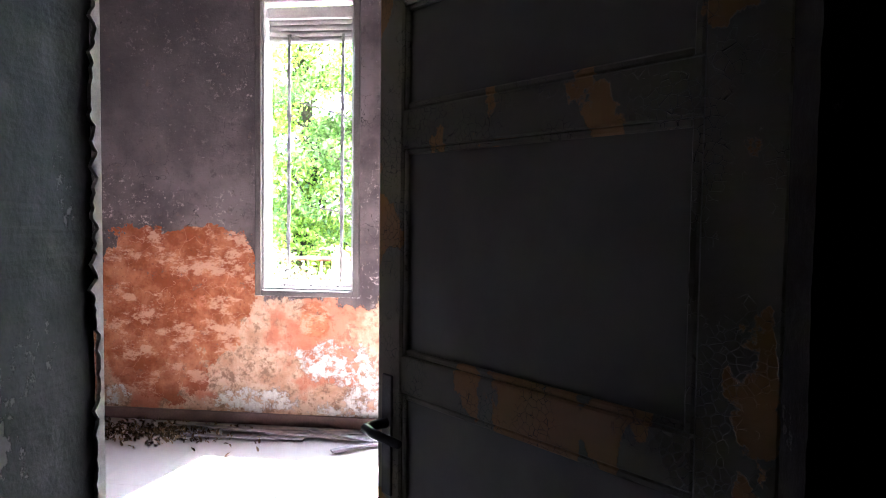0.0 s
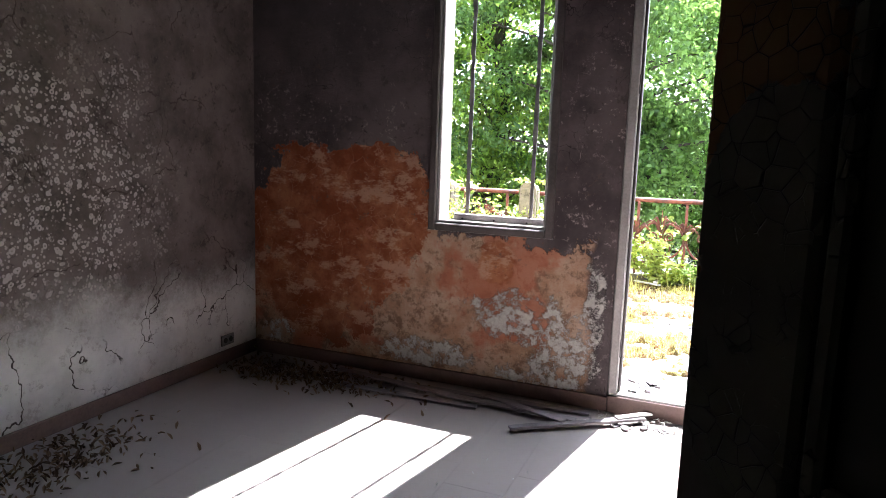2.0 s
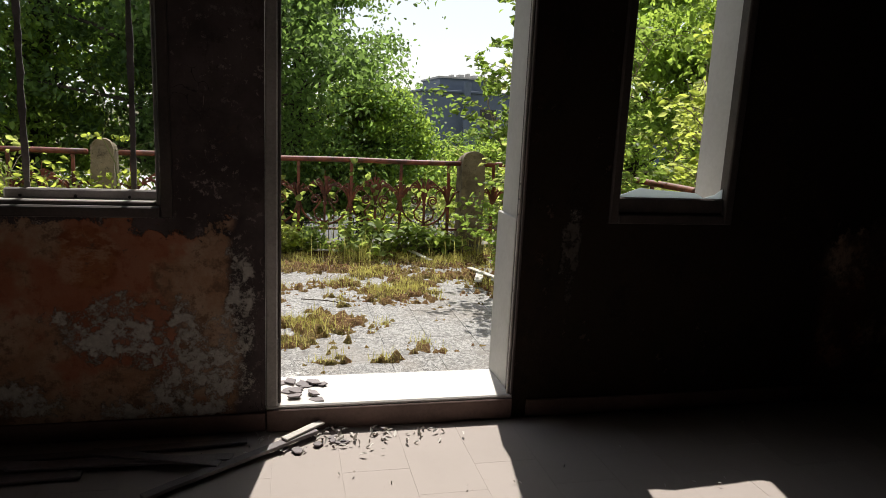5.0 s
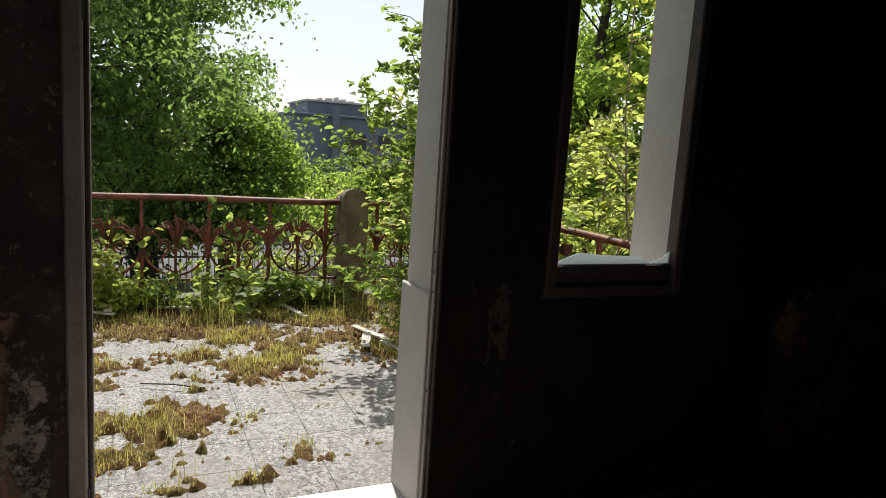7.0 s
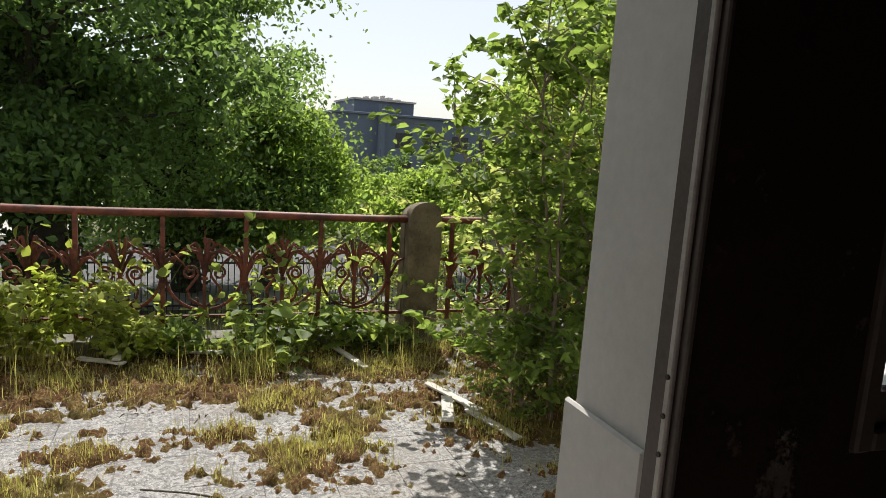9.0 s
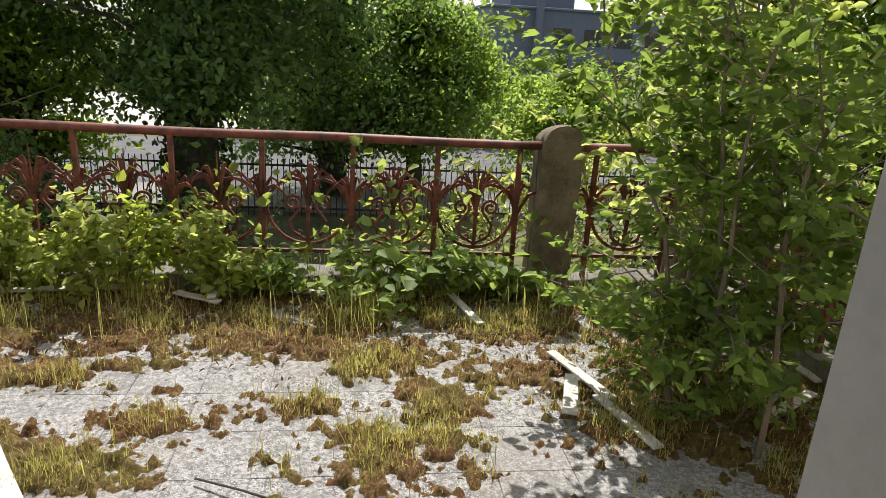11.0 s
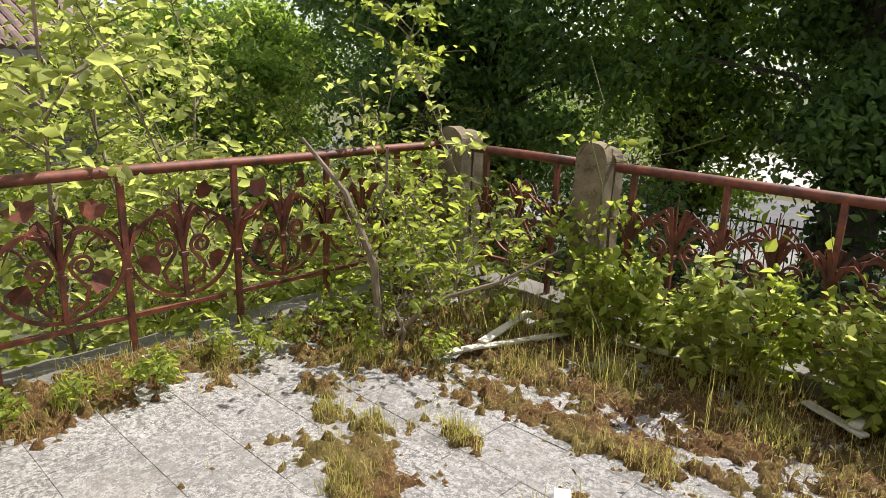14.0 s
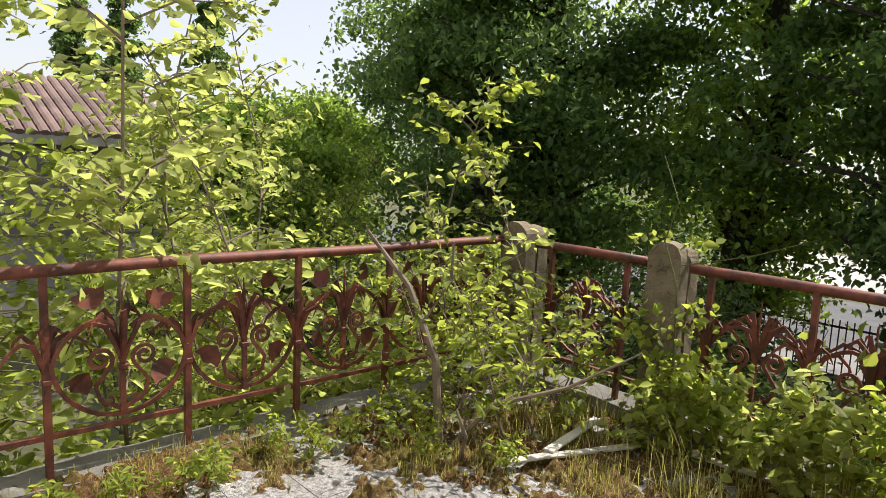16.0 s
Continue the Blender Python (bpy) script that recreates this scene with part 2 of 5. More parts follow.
def sooty_wall():
    """Whitewash, blackened by smoke above knee height, blistered in a spray of pale rings."""
    k = Mat("sooty_whitewash", 0.93)
    x, y, z = k.xyz()
    w = k.math("SUBTRACT", k.noise(1.6, 6, 0.6), 0.5)
    fine, mid = k.noise(50, 9, 0.75), k.noise(3, 7, 0.65)
    line = k.math("ADD", z, k.math("MULTIPLY", w, 0.5))
    base = k.mix(k.ramp(mid, 0.3, 0.7), (0.5, 0.465, 0.45), (0.7, 0.655, 0.63))
    soot = k.mix(k.ramp(mid, 0.3, 0.7), (0.075, 0.06, 0.054), (0.165, 0.13, 0.118))
    soot = k.mix(k.math("MULTIPLY", k.ramp(fine, 0.58, 0.68), 0.6), soot, (0.26, 0.215, 0.2))
    soot = k.mix(k.math("MULTIPLY", k.ramp(k.noise(15, 9, 0.8), 0.56, 0.61), 0.6), soot, (0.04, 0.03, 0.028))
    base = k.mix(k.math("MULTIPLY", k.ramp(k.noise(11, 9, 0.8), 0.54, 0.62), 0.5), base, (0.3, 0.255, 0.23))
    c = k.mix(k.ramp(k.math("ADD", line, k.math("MULTIPLY", k.math("SUBTRACT", k.noise(12, 9, 0.8), 0.5), 0.5)), 0.3, 0.75), base, soot)
    dots, small = k.voronoi(23, "F1", k_warp(k, 0.1)), k.voronoi(46, "F1", k_warp(k, 0.06))
    ring = k.math("MULTIPLY", k.ramp(dots, 0.36, 0.3), k.ramp(dots, 0.08, 0.13))
    ring = k.math("MULTIPLY", k.math("MAXIMUM", ring, k.math("MULTIPLY", k.ramp(small, 0.36, 0.3), 0.8)), k.ramp(k.noise(7, 6, 0.7), 0.4, 0.48))
    zone = k.blob(y, z, 3.05, 1.22, 0.7, 0.58, 0.35, k.math("MULTIPLY", k.math("SUBTRACT", k.noise(4, 6, 0.7), 0.5), 1.8))
    c = k.mix(k.math("MULTIPLY", k.math("MULTIPLY", ring, zone), 0.85), c, (0.46, 0.395, 0.375))
    crack = k.voronoi(3.2, "DISTANCE_TO_EDGE", k_warp(k, 0.35))
    cm = k.math("MULTIPLY", k.ramp(crack, 0.014, 0.004), k.ramp(k.noise(2.7, 5), 0.47, 0.55))
    c = k.mix(cm, c, (0.07, 0.05, 0.045))
    k.colour(c)
    k.bump(k.math("ADD", k.math("MULTIPLY", k.noise(12, 8, 0.7), 0.6), k.math("SUBTRACT", k.math("MULTIPLY", ring, zone), cm)), 0.6, 0.008)
    return k.m


def door_paint():
    """Old olive-grey paint, crazed, flaked to an ochre undercoat on the rails."""
    k = Mat("crazed_door_paint", 0.7)
    w = k.noise(9, 7, 0.65)
    c = k.mix(k.ramp(k.noise(2.5, 6), 0.3, 0.7), (0.11, 0.1, 0.072), (0.2, 0.18, 0.13))
    flake = k.ramp(k.math("ADD", k.noise(6.5, 3, 0.5, k.scaled((1, 1, 0.55))), k.math("MULTIPLY", k.math("SUBTRACT", k.noise(38, 6, 0.7), 0.5), 0.12)), 0.57, 0.58)
    c = k.mix(flake, c, (0.29, 0.155, 0.055))
    craze = k.voronoi(75, "DISTANCE_TO_EDGE", k_warp(k, 0.05))
    cm = k.math("MULTIPLY", k.ramp(craze, 0.035, 0.006), k.ramp(w, 0.48, 0.58))
    c = k.mix(k.math("MULTIPLY", cm, 0.85), c, (0.02, 0.016, 0.012))
    k.colour(c).bump(k.math("SUBTRACT", k.math("MULTIPLY", w, 0.4), k.math("ADD", cm, k.math("MULTIPLY", flake, 0.7))), 0.8, 0.006)
    return k.m


def jamb_paint():
    """Nearly black paint, scaled off in chips to a pale undercoat."""
    k = Mat("scaling_black_paint", 0.75)
    c = k.mix(k.ramp(k.noise(6, 7, 0.7), 0.35, 0.65), (0.016, 0.015, 0.014), (0.036, 0.033, 0.03))
    chip = k.ramp(k.math("ADD", k.noise(7, 4, 0.6, k.scaled((1, 1, 0.5))), k.math("MULTIPLY", k.math("SUBTRACT", k.noise(45, 6, 0.75), 0.5), 0.3)), 0.62, 0.635)
    c = k.mix(k.math("MULTIPLY", chip, 0.8), c, (0.11, 0.1, 0.092))
    k.colour(c).bump(k.math("SUBTRACT", k.noise(30, 8), chip), 0.8, 0.004)
    return k.m


def panel_paint():
    """The door's smooth grey infill, scuffed."""
    k = Mat("scuffed_grey_panel", 0.55)
    c = k.mix(k.ramp(k.noise(2, 6), 0.3, 0.7), (0.078, 0.072, 0.058), (0.145, 0.135, 0.11))
    sc = k.ramp(k.noise(5, 7, 0.75), 0.68, 0.74)
    c = k.mix(k.math("MULTIPLY", sc, 0.5), c, (0.2, 0.195, 0.19))
    k.colour(c).bump(k.noise(30, 8), 0.2, 0.002)
    return k.m


def floor_mat():
    k = Mat("worn_floor_tile", 0.75)
    r = k.random()
    c = k.mix(r, (0.345, 0.303, 0.28), (0.36, 0.316, 0.293))
    c = k.mix(k.math("MULTIPLY", k.ramp(k.noise(2.2, 7, 0.7), 0.45, 0.75), 0.25), c, (0.28, 0.245, 0.225))
    c = k.mix(k.math("MULTIPLY", k.ramp(k.noise(26, 8, 0.75), 0.6, 0.7), 0.5), c, (0.3, 0.25, 0.22))
    k.colour(c).bump(k.noise(20, 8, 0.7), 0.15, 0.003)
    return k.m


def terrace_mat():
    """Weathered terrazzo slabs: pale, speckled with dark aggregate and lichen."""
    k = Mat("weathered_slab", 0.9)
    sp, chip = k.noise(52, 9, 0.85), k.voronoi(95, "F1", k_warp(k, 0.02))
    c = k.mix(k.ramp(sp, 0.43, 0.55), (0.085, 0.082, 0.08), (0.4, 0.39, 0.38))
    c = k.mix(k.ramp(chip, 0.3, 0.2), c, (0.56, 0.545, 0.53))
    c = k.mix(k.math("MULTIPLY", k.ramp(k.noise(34, 8, 0.8), 0.54, 0.6), 0.8), c, (0.1, 0.096, 0.09))
    c = k.mix(k.ramp(k.noise(4.5, 9, 0.8), 0.61, 0.65), c, (0.66, 0.64, 0.62))
    c = k.mix(k.math("MULTIPLY", k.ramp(k.noise(3.2, 10, 0.85), 0.52, 0.6), 0.7), c, (0.13, 0.12, 0.11))
    c = k.mix(k.math("MULTIPLY", k.ramp(k.noise(11, 9, 0.8), 0.53, 0.59), 0.65), c, (0.15, 0.145, 0.138))
    c = k.mix(k.math("MULTIPLY", k.ramp(k.noise(1.3, 8, 0.75), 0.5, 0.62), 0.5), c, (0.24, 0.21, 0.18))
    c = k.mix(k.math("MULTIPLY", k.random(), 0.3), c, (0.3, 0.3, 0.3))
    k.colour(c).bump(k.math("ADD", sp, k.noise(9, 7)), 0.7, 0.008)
    return k.m


def moss_mat():
    k = Mat("moss_mat", 1.0)
    c = k.mix(k.ramp(k.noise(3.5, 7, 0.65), 0.42, 0.6), (0.125, 0.058, 0.02), (0.13, 0.1, 0.024))
    c = k.mix(k.ramp(k.noise(55, 7, 0.8), 0.48, 0.64), c, (0.32, 0.22, 0.08))
    c = k.mix(k.ramp(k.noise(30, 7, 0.8), 0.58, 0.68), c, (0.04, 0.022, 0.012))
    k.colour(c).bump(k.noise(70, 9, 0.8), 1.0, 0.015)
    return k.m


def rust_paint():
    k = Mat("rusty_red_iron", 0.6)
    c = k.mix(k.ramp(k.noise(9, 8, 0.7), 0.36, 0.62), (0.06, 0.02, 0.013), (0.2, 0.055, 0.032))
    c = k.mix(k.ramp(k.noise(40, 8, 0.75), 0.57, 0.66), c, (0.1, 0.045, 0.028))
    c = k.mix(k.math("MULTIPLY", k.ramp(k.noise(17, 8, 0.75), 0.64, 0.7), 0.7), c, (0.24, 0.105, 0.07))
    k.colour(c).bump(k.noise(60, 8, 0.75), 0.5, 0.002)
    return k.m


def concrete(name, a, b, spot):
    k = Mat(name, 0.92)
    c = k.mix(k.ramp(k.noise(4, 8, 0.7), 0.3, 0.7), a, b)
    c = k.mix(k.ramp(k.noise(14, 9, 0.8), 0.55, 0.68), c, spot)
    c = k.mix(k.ramp(k.noise(60, 6, 0.7), 0.6, 0.7), c, tuple(v * 0.5 for v in a))
    k.colour(c).bump(k.math("ADD", k.noise(22, 9, 0.75), k.noise(70, 6)), 0.7, 0.008)
    return k.m


M_FACADE, M_SOOT, M_DOOR, M_PANEL = facade_inside(), sooty_wall(), door_paint(), panel_paint()
M_FLOOR, M_SLAB, M_MOSS, M_RUST = floor_mat(), terrace_mat(), moss_mat(), rust_paint()
M_JAMB = jamb_paint()
# near-black walls and ceiling: dimness put into the colour to hold down bounced light
M_DARKWALL = plain("low_bounce_plaster", (0.019, 0.017, 0.016), 0.45, 4, 0.93, bump=0.5, dist=0.01)
M_CEIL = plain("low_bounce_ceiling", (0.03, 0.027, 0.025), 0.4, 3, 0.95, bump=0.3)
M_REVEAL = plain("white_render", (0.5, 0.485, 0.46), 0.12, 6, 0.9, bump=0.4, dist=0.005)
M_OUTWALL = plain("outer_render", (0.5, 0.46, 0.4), 0.2, 4, 0.93, bump=0.5, dist=0.006)
M_DARKWOOD = plain("dark_stained_wood", (0.075, 0.06, 0.055), 0.4, 14, 0.6, bump=0.4, dist=0.002)
M_GREYWOOD = plain("grey_painted_wood", (0.36, 0.33, 0.31), 0.3, 14, 0.65, bump=0.4, dist=0.002)
M_LATH = plain("weathered_white_lath", (0.55, 0.52, 0.48), 0.3, 12, 0.8, bump=0.5, dist=0.003, per_object=0.3)
M_SLAT = plain("dusty_grey_lath", (0.24, 0.21, 0.215), 0.35, 12, 0.8, bump=0.5, dist=0.002, per_object=0.5)
M_BASEB = plain("brown_skirting", (0.16, 0.1, 0.085), 0.3, 10, 0.7, bump=0.3)
M_STONE = plain("pale_threshold_stone", (0.6, 0.57, 0.54), 0.15, 9, 0.8, bump=0.4)
M_STRAP = plain("frayed_strap", (0.2, 0.18, 0.17), 0.4, 30, 0.9, bump=0.3)
M_METAL = plain("dull_iron", (0.06, 0.055, 0.055), 0.3, 30, 0.45, 0.8, 0.3)
M_SOCKET = plain("grimy_plastic", (0.2, 0.18, 0.165), 0.3, 30, 0.6)
M_CURB = concrete("mossy_kerb_concrete", (0.1, 0.094, 0.08), (0.22, 0.21, 0.185), (0.06, 0.056, 0.032))
M_POST = concrete("lichened_post_concrete", (0.09, 0.072, 0.045), (0.26, 0.21, 0.14), (0.05, 0.042, 0.026))
M_BARK = plain("dark_bark", (0.055, 0.042, 0.032), 0.5, 9, 0.95, bump=1.0, dist=0.02)
M_TWIG = plain("grey_twig", (0.2, 0.16, 0.12), 0.4, 20, 0.9, bump=0.5)
M_STEM = plain("green_stem", (0.12, 0.13, 0.045), 0.3, 20, 0.8)
M_GROUND = plain("leaf_litter_ground", (0.1, 0.1, 0.045), 0.5, 2, 1.0, bump=0.8, dist=0.05)
M_ROAD = plain("asphalt", (0.1, 0.1, 0.105), 0.25, 6, 0.9, bump=0.4)
M_PAVING = plain("grey_paving", (0.21, 0.205, 0.2), 0.25, 3, 0.9)
M_PALE = plain("pale_concrete", (0.4, 0.385, 0.365), 0.2, 1.5, 0.9)
M_BLUEBLOCK = plain("blue_grey_cladding", (0.1, 0.125, 0.17), 0.15, 0.6, 0.7)
M_TREE = leaf_mat("tree_leaf", (0.045, 0.09, 0.035), (0.11, 0.17, 0.055), (0.34, 0.52, 0.12), 0.5)
M_TREE2 = leaf_mat("bright_tree_leaf", (0.08, 0.14, 0.03), (0.15, 0.23, 0.05), (0.55, 0.74, 0.12), 0.55)
M_IVY = leaf_mat("ivy_leaf", (0.025, 0.05, 0.018), (0.06, 0.1, 0.03), (0.1, 0.2, 0.04), 0.35)
M_SHRUB = leaf_mat("shrub_leaf", (0.1, 0.15, 0.03), (0.22, 0.28, 0.055), (0.66, 0.76, 0.12), 0.54)
M_YOUNG = leaf_mat("young_leaf", (0.16, 0.19, 0.05), (0.28, 0.33, 0.1), (0.76, 0.84, 0.22), 0.55)
M_WEED = leaf_mat("weed_leaf", (0.1, 0.16, 0.045), (0.2, 0.29, 0.09), (0.55, 0.68, 0.14), 0.5)
M_BUSH = leaf_mat("bush_leaf", (0.06, 0.115, 0.03), (0.15, 0.21, 0.05), (0.4, 0.56, 0.1), 0.5)
M_FLAKE = plain("pale_flaking_paint", (0.42, 0.37, 0.33), 0.3, 16, 0.85, bump=0.5)
M_GRASS = leaf_mat("grass_blade", (0.24, 0.25, 0.07), (0.42, 0.39, 0.14), (0.78, 0.72, 0.2), 0.45, (0.58, 0.48, 0.27))
M_DRY = leaf_mat("dry_litter", (0.1, 0.06, 0.035), (0.26, 0.18, 0.11), (0.2, 0.12, 0.06), 0.25)


# soot and lime plaster are dull, with next to no sheen
for dull in (M_FACADE, M_SOOT, M_DARKWALL, M_CEIL, M_JAMB, M_FLOOR):
    dull.node_tree.nodes["Principled BSDF"].inputs["Specular IOR Level"].default_value = 0.1


# ---------------------------------------------------------------- building blocks
def mesh_of(name, bm, material, smooth=False):
    me = bpy.data.meshes.new(name)
    bm.normal_update()
    bm.to_mesh(me)
    bm.free()
    me.materials.append(material)
    if smooth:
        me.polygons.foreach_set("use_smooth", [True] * len(me.polygons))
    return me


def part(name, bm, material, parent=None, label="", m=None, smooth=False):
    """Links a bmesh (or a ready mesh) as one object, under a thing or a part."""
    me = bm if isinstance(bm, bpy.types.Mesh) else mesh_of(name, bm, material, smooth)
    ob = new(name, me)
    if parent:
        ob.parent = parent
    if m is not None:
        ob.matrix_basis = m
    return tagged(ob, label) if label else ob


def thing(name, label, category, at=None, group="", kind=""):
    """An Empty that carries parts."""
    ob = new(name)
    ob.empty_display_size = 0.1
    if at is not None:
        ob.matrix_basis = at
    return tagged(ob, label, category, group, kind)


def box(bm, x0, x1, y0, y1, z0, z1, bevel=0.0, m=None):
    r = bmesh.ops.create_cube(bm, size=1.0)
    vs = r["verts"]
    bmesh.ops.transform(bm, verts=vs, matrix=Matrix.Translation(((x0 + x1) / 2, (y0 + y1) / 2, (z0 + z1) / 2)) @ Matrix.Diagonal((x1 - x0, y1 - y0, z1 - z0, 1)))
    if bevel:
        es = list({e for v in vs for e in v.link_edges})
        out = bmesh.ops.bevel(bm, geom=es, offset=bevel, segments=1, affect="EDGES", profile=0.7)
        vs = list({v for f in out["faces"] for v in f.verts} | {v for v in vs if v.is_valid})
    if m is not None:
        bmesh.ops.transform(bm, verts=vs, matrix=m)
    return vs


def boxes(*specs, bevel=0.0):
    bm = bmesh.new()
    for s in specs:
        box(bm, *s, bevel=bevel)
    return bm


def sweep(bm, pts, radius, sides=6, flat=1.0, side_dir=None):
    """A bar along pts; radius a number or one per point; flat: its thickness across, in parts of its width."""
    pts = [Vector(p) for p in pts]
    n = len(pts)
    rs = radius if isinstance(radius, (list, tuple)) else [radius] * n
    rings = []
    up = Vector(side_dir) if side_dir else None
    for i, p in enumerate(pts):
        d = (pts[min(i + 1, n - 1)] - pts[max(i - 1, 0)]).normalized()
        ref = up if up is not None and abs(d.dot(up)) < 0.98 else (Vector((0, 0, 1)) if abs(d.z) < 0.9 else Vector((1, 0, 0)))
        a = d.cross(ref).normalized()
        b = a.cross(d).normalized()
        rings.append([bm.verts.new(p + (a * math.cos(q) + b * math.sin(q) * flat) * rs[i]) for q in (2 * math.pi * (j + 0.5) / sides for j in range(sides))])
    for r0, r1 in zip(rings, rings[1:]):
        for j in range(sides):
            bm.faces.new((r0[j], r0[(j + 1) % sides], r1[(j + 1) % sides], r1[j]))
    bm.faces.new(rings[0][::-1])
    bm.faces.new(rings[-1])


def wobble(bm, amount, scale, seed=0.0):
    for v in bm.verts:
        v.co += noise.noise_vector(v.co * scale + Vector((seed, seed * 1.7, 0))) * amount


def arrays_mesh(name, verts, faces, material):
    """A mesh out of number arrays: verts n x 3, faces m x k."""
    me = bpy.data.meshes.new(name)
    verts, faces = np.asarray(verts, np.float32), np.asarray(faces, np.int32)
    m, k = faces.shape
    me.vertices.add(len(verts))
    me.vertices.foreach_set("co", verts.ravel())
    me.loops.add(m * k)
    me.loops.foreach_set("vertex_index", faces.ravel())
    me.polygons.add(m)
    me.polygons.foreach_set("loop_start", np.arange(0, m * k, k, dtype=np.int32))
    me.polygons.foreach_set("loop_total", np.full(m, k, np.int32))
    me.update(calc_edges=True)
    me.materials.append(material)
    return me


def leaves(name, centres, size, material, rng, aspect=0.55, droop=0.4, axis=None, flat=0.5):
    """Folded, pointed leaves at the centres, each six corners: lying about level (flat near 1) or every way (0)."""
    c = np.asarray(centres, float)
    n = len(c)
    d = rng.normal(size=(n, 3)) if axis is None else axis + rng.normal(scale=0.35, size=(n, 3))
    d[:, 2] -= droop
    d /= np.linalg.norm(d, axis=1, keepdims=True) + 1e-9
    nr = rng.normal(size=(n, 3)) * (1 - flat) + np.array([0, 0, 1.0]) * flat
    side = np.cross(d, nr)
    side /= np.linalg.norm(side, axis=1, keepdims=True) + 1e-9
    up = np.cross(side, d)
    s = (size * rng.uniform(0.6, 1.3, n))[:, None]
    w = s * aspect * 0.5
    fold = s * 0.12
    v = np.empty((n, 6, 3))
    v[:, 0] = c - d * s * 0.5
    v[:, 1] = c - d * s * 0.12 + side * w + up * fold
    v[:, 2] = c + d * s * 0.22 + side * w * 0.75 + up * fold * 0.7
    v[:, 3] = c + d * s * 0.55 - up * fold
    v[:, 4] = c + d * s * 0.22 - side * w * 0.75 + up * fold * 0.7
    v[:, 5] = c - d * s * 0.12 - side * w + up * fold
    base = np.arange(n)[:, None] * 6
    f = np.concatenate([base + np.array([[0, 1, 2, 3]]), base + np.array([[0, 3, 4, 5]])])
    return arrays_mesh(name, v.reshape(-1, 3), f, material)


def blades(name, roots, heights, material, rng, width=0.004, lean=0.35):
    """Bent grass blades, two quads each."""
    c = np.asarray(roots, float)
    n = len(c)
    a = rng.uniform(0, 2 * np.pi, n)
    d = np.stack([np.cos(a), np.sin(a), np.zeros(n)], 1)
    s = np.stack([-np.sin(a), np.cos(a), np.zeros(n)], 1)
    h = np.asarray(heights)[:, None]
    bend = (np.abs(rng.normal(scale=lean, size=n)))[:, None] * h
    up = np.array([0, 0, 1.0])
    v = np.empty((n, 5, 3))
    v[:, 0], v[:, 1] = c - s * width, c + s * width
    mid = c + up * h * 0.6 + d * bend * 0.35
    v[:, 2], v[:, 3] = mid + s * width * 0.8, mid - s * width * 0.8
    v[:, 4] = c + up * h * 0.97 + d * bend
    b = np.arange(n)[:, None] * 5
    f = np.concatenate([b + np.array([[0, 1, 2]]), b + np.array([[0, 2, 3]]), b + np.array([[3, 2, 4]])])
    return arrays_mesh(name, v.reshape(-1, 3), f, material)


# ---------------------------------------------------------------- the room
F, O = 4.6, 4.925            # facade, inner and outer face
LW, RW = -3.38, 2.6        # side walls
BW = 0.88                   # back wall, room side
TOP = 3.5
ZT = 0.11                   # terrace


def wall_with_openings(name, x0, x1, y0, y1, z1, holes, mat_in, mat_out, label):
    """A wall along x from its pieces round the openings; holes: (x0, x1, z0, z1)."""
    bm = bmesh.new()
    xs = sorted({x0, x1, *(v for h in holes for v in h[:2])})
    zs = sorted({-0.02, z1, *(v for h in holes for v in h[2:])})
    inside = lambda x, z: any(h[0] < x < h[1] and h[2] < z < h[3] for h in holes)
    grid = {}

    def vert(i, j, y):
        key = (i, j, y)
        if key not in grid:
            grid[key] = bm.verts.new((xs[i], y, zs[j]))
        return grid[key]

    solid = {(i, j): not inside((xs[i] + xs[i + 1]) / 2, (zs[j] + zs[j + 1]) / 2) for i in range(len(xs) - 1) for j in range(len(zs) - 1)}
    for (i, j), s in solid.items():
        if not s:
            continue
        bm.faces.new([vert(i, j, y0), vert(i + 1, j, y0), vert(i + 1, j + 1, y0), vert(i, j + 1, y0)]).material_index = 0
        bm.faces.new([vert(i, j, y1), vert(i, j + 1, y1), vert(i + 1, j + 1, y1), vert(i + 1, j, y1)]).material_index = 1
        for (di, dj), (a, b) in {(-1, 0): ((0, 0), (0, 1)), (1, 0): ((1, 1), (1, 0)), (0, -1): ((1, 0), (0, 0)), (0, 1): ((0, 1), (1, 1))}.items():
            if not solid.get((i + di, j + dj), False):
                p, q = (i + a[0], j + a[1]), (i + b[0], j + b[1])
                bm.faces.new([vert(*p, y0), vert(*q, y0), vert(*q, y1), vert(*p, y1)]).material_index = 2
    bmesh.ops.recalc_face_normals(bm, faces=bm.faces)
    me = mesh_of(name, bm, mat_in)
    me.materials.append(mat_out)
    me.materials.append(M_REVEAL)
    return tagged(new(name, me), label, "wall", kind="structure")


WIN_L, WIN_R, DOOR = (-2.095, -1.325, 0.945, 3.1), (0.595, 1.25, 0.945, 3.1), (-0.965, 0.18, ZT - 0.01, 3.1)
wall_with_openings("wall_north", LW - 0.3, RW + 0.3, F, O, TOP + 0.3, [WIN_L, WIN_R, DOOR], M_FACADE, M_OUTWALL, "sooty plaster wall flaked to red and white coats, shade painted in right of the doorway")
HALL_DOOR = (-0.87, 0.155, -0.02, 2.1)
# back wall, east wall and ceiling: near-black only to keep the room dim
wall_with_openings("wall_south", LW - 0.3, RW + 0.3, BW - 0.2, BW, TOP + 0.3, [HALL_DOOR], M_DARKWALL, M_DARKWALL, "near-black plaster wall with an open doorway")
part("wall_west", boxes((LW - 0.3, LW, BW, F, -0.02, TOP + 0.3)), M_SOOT)
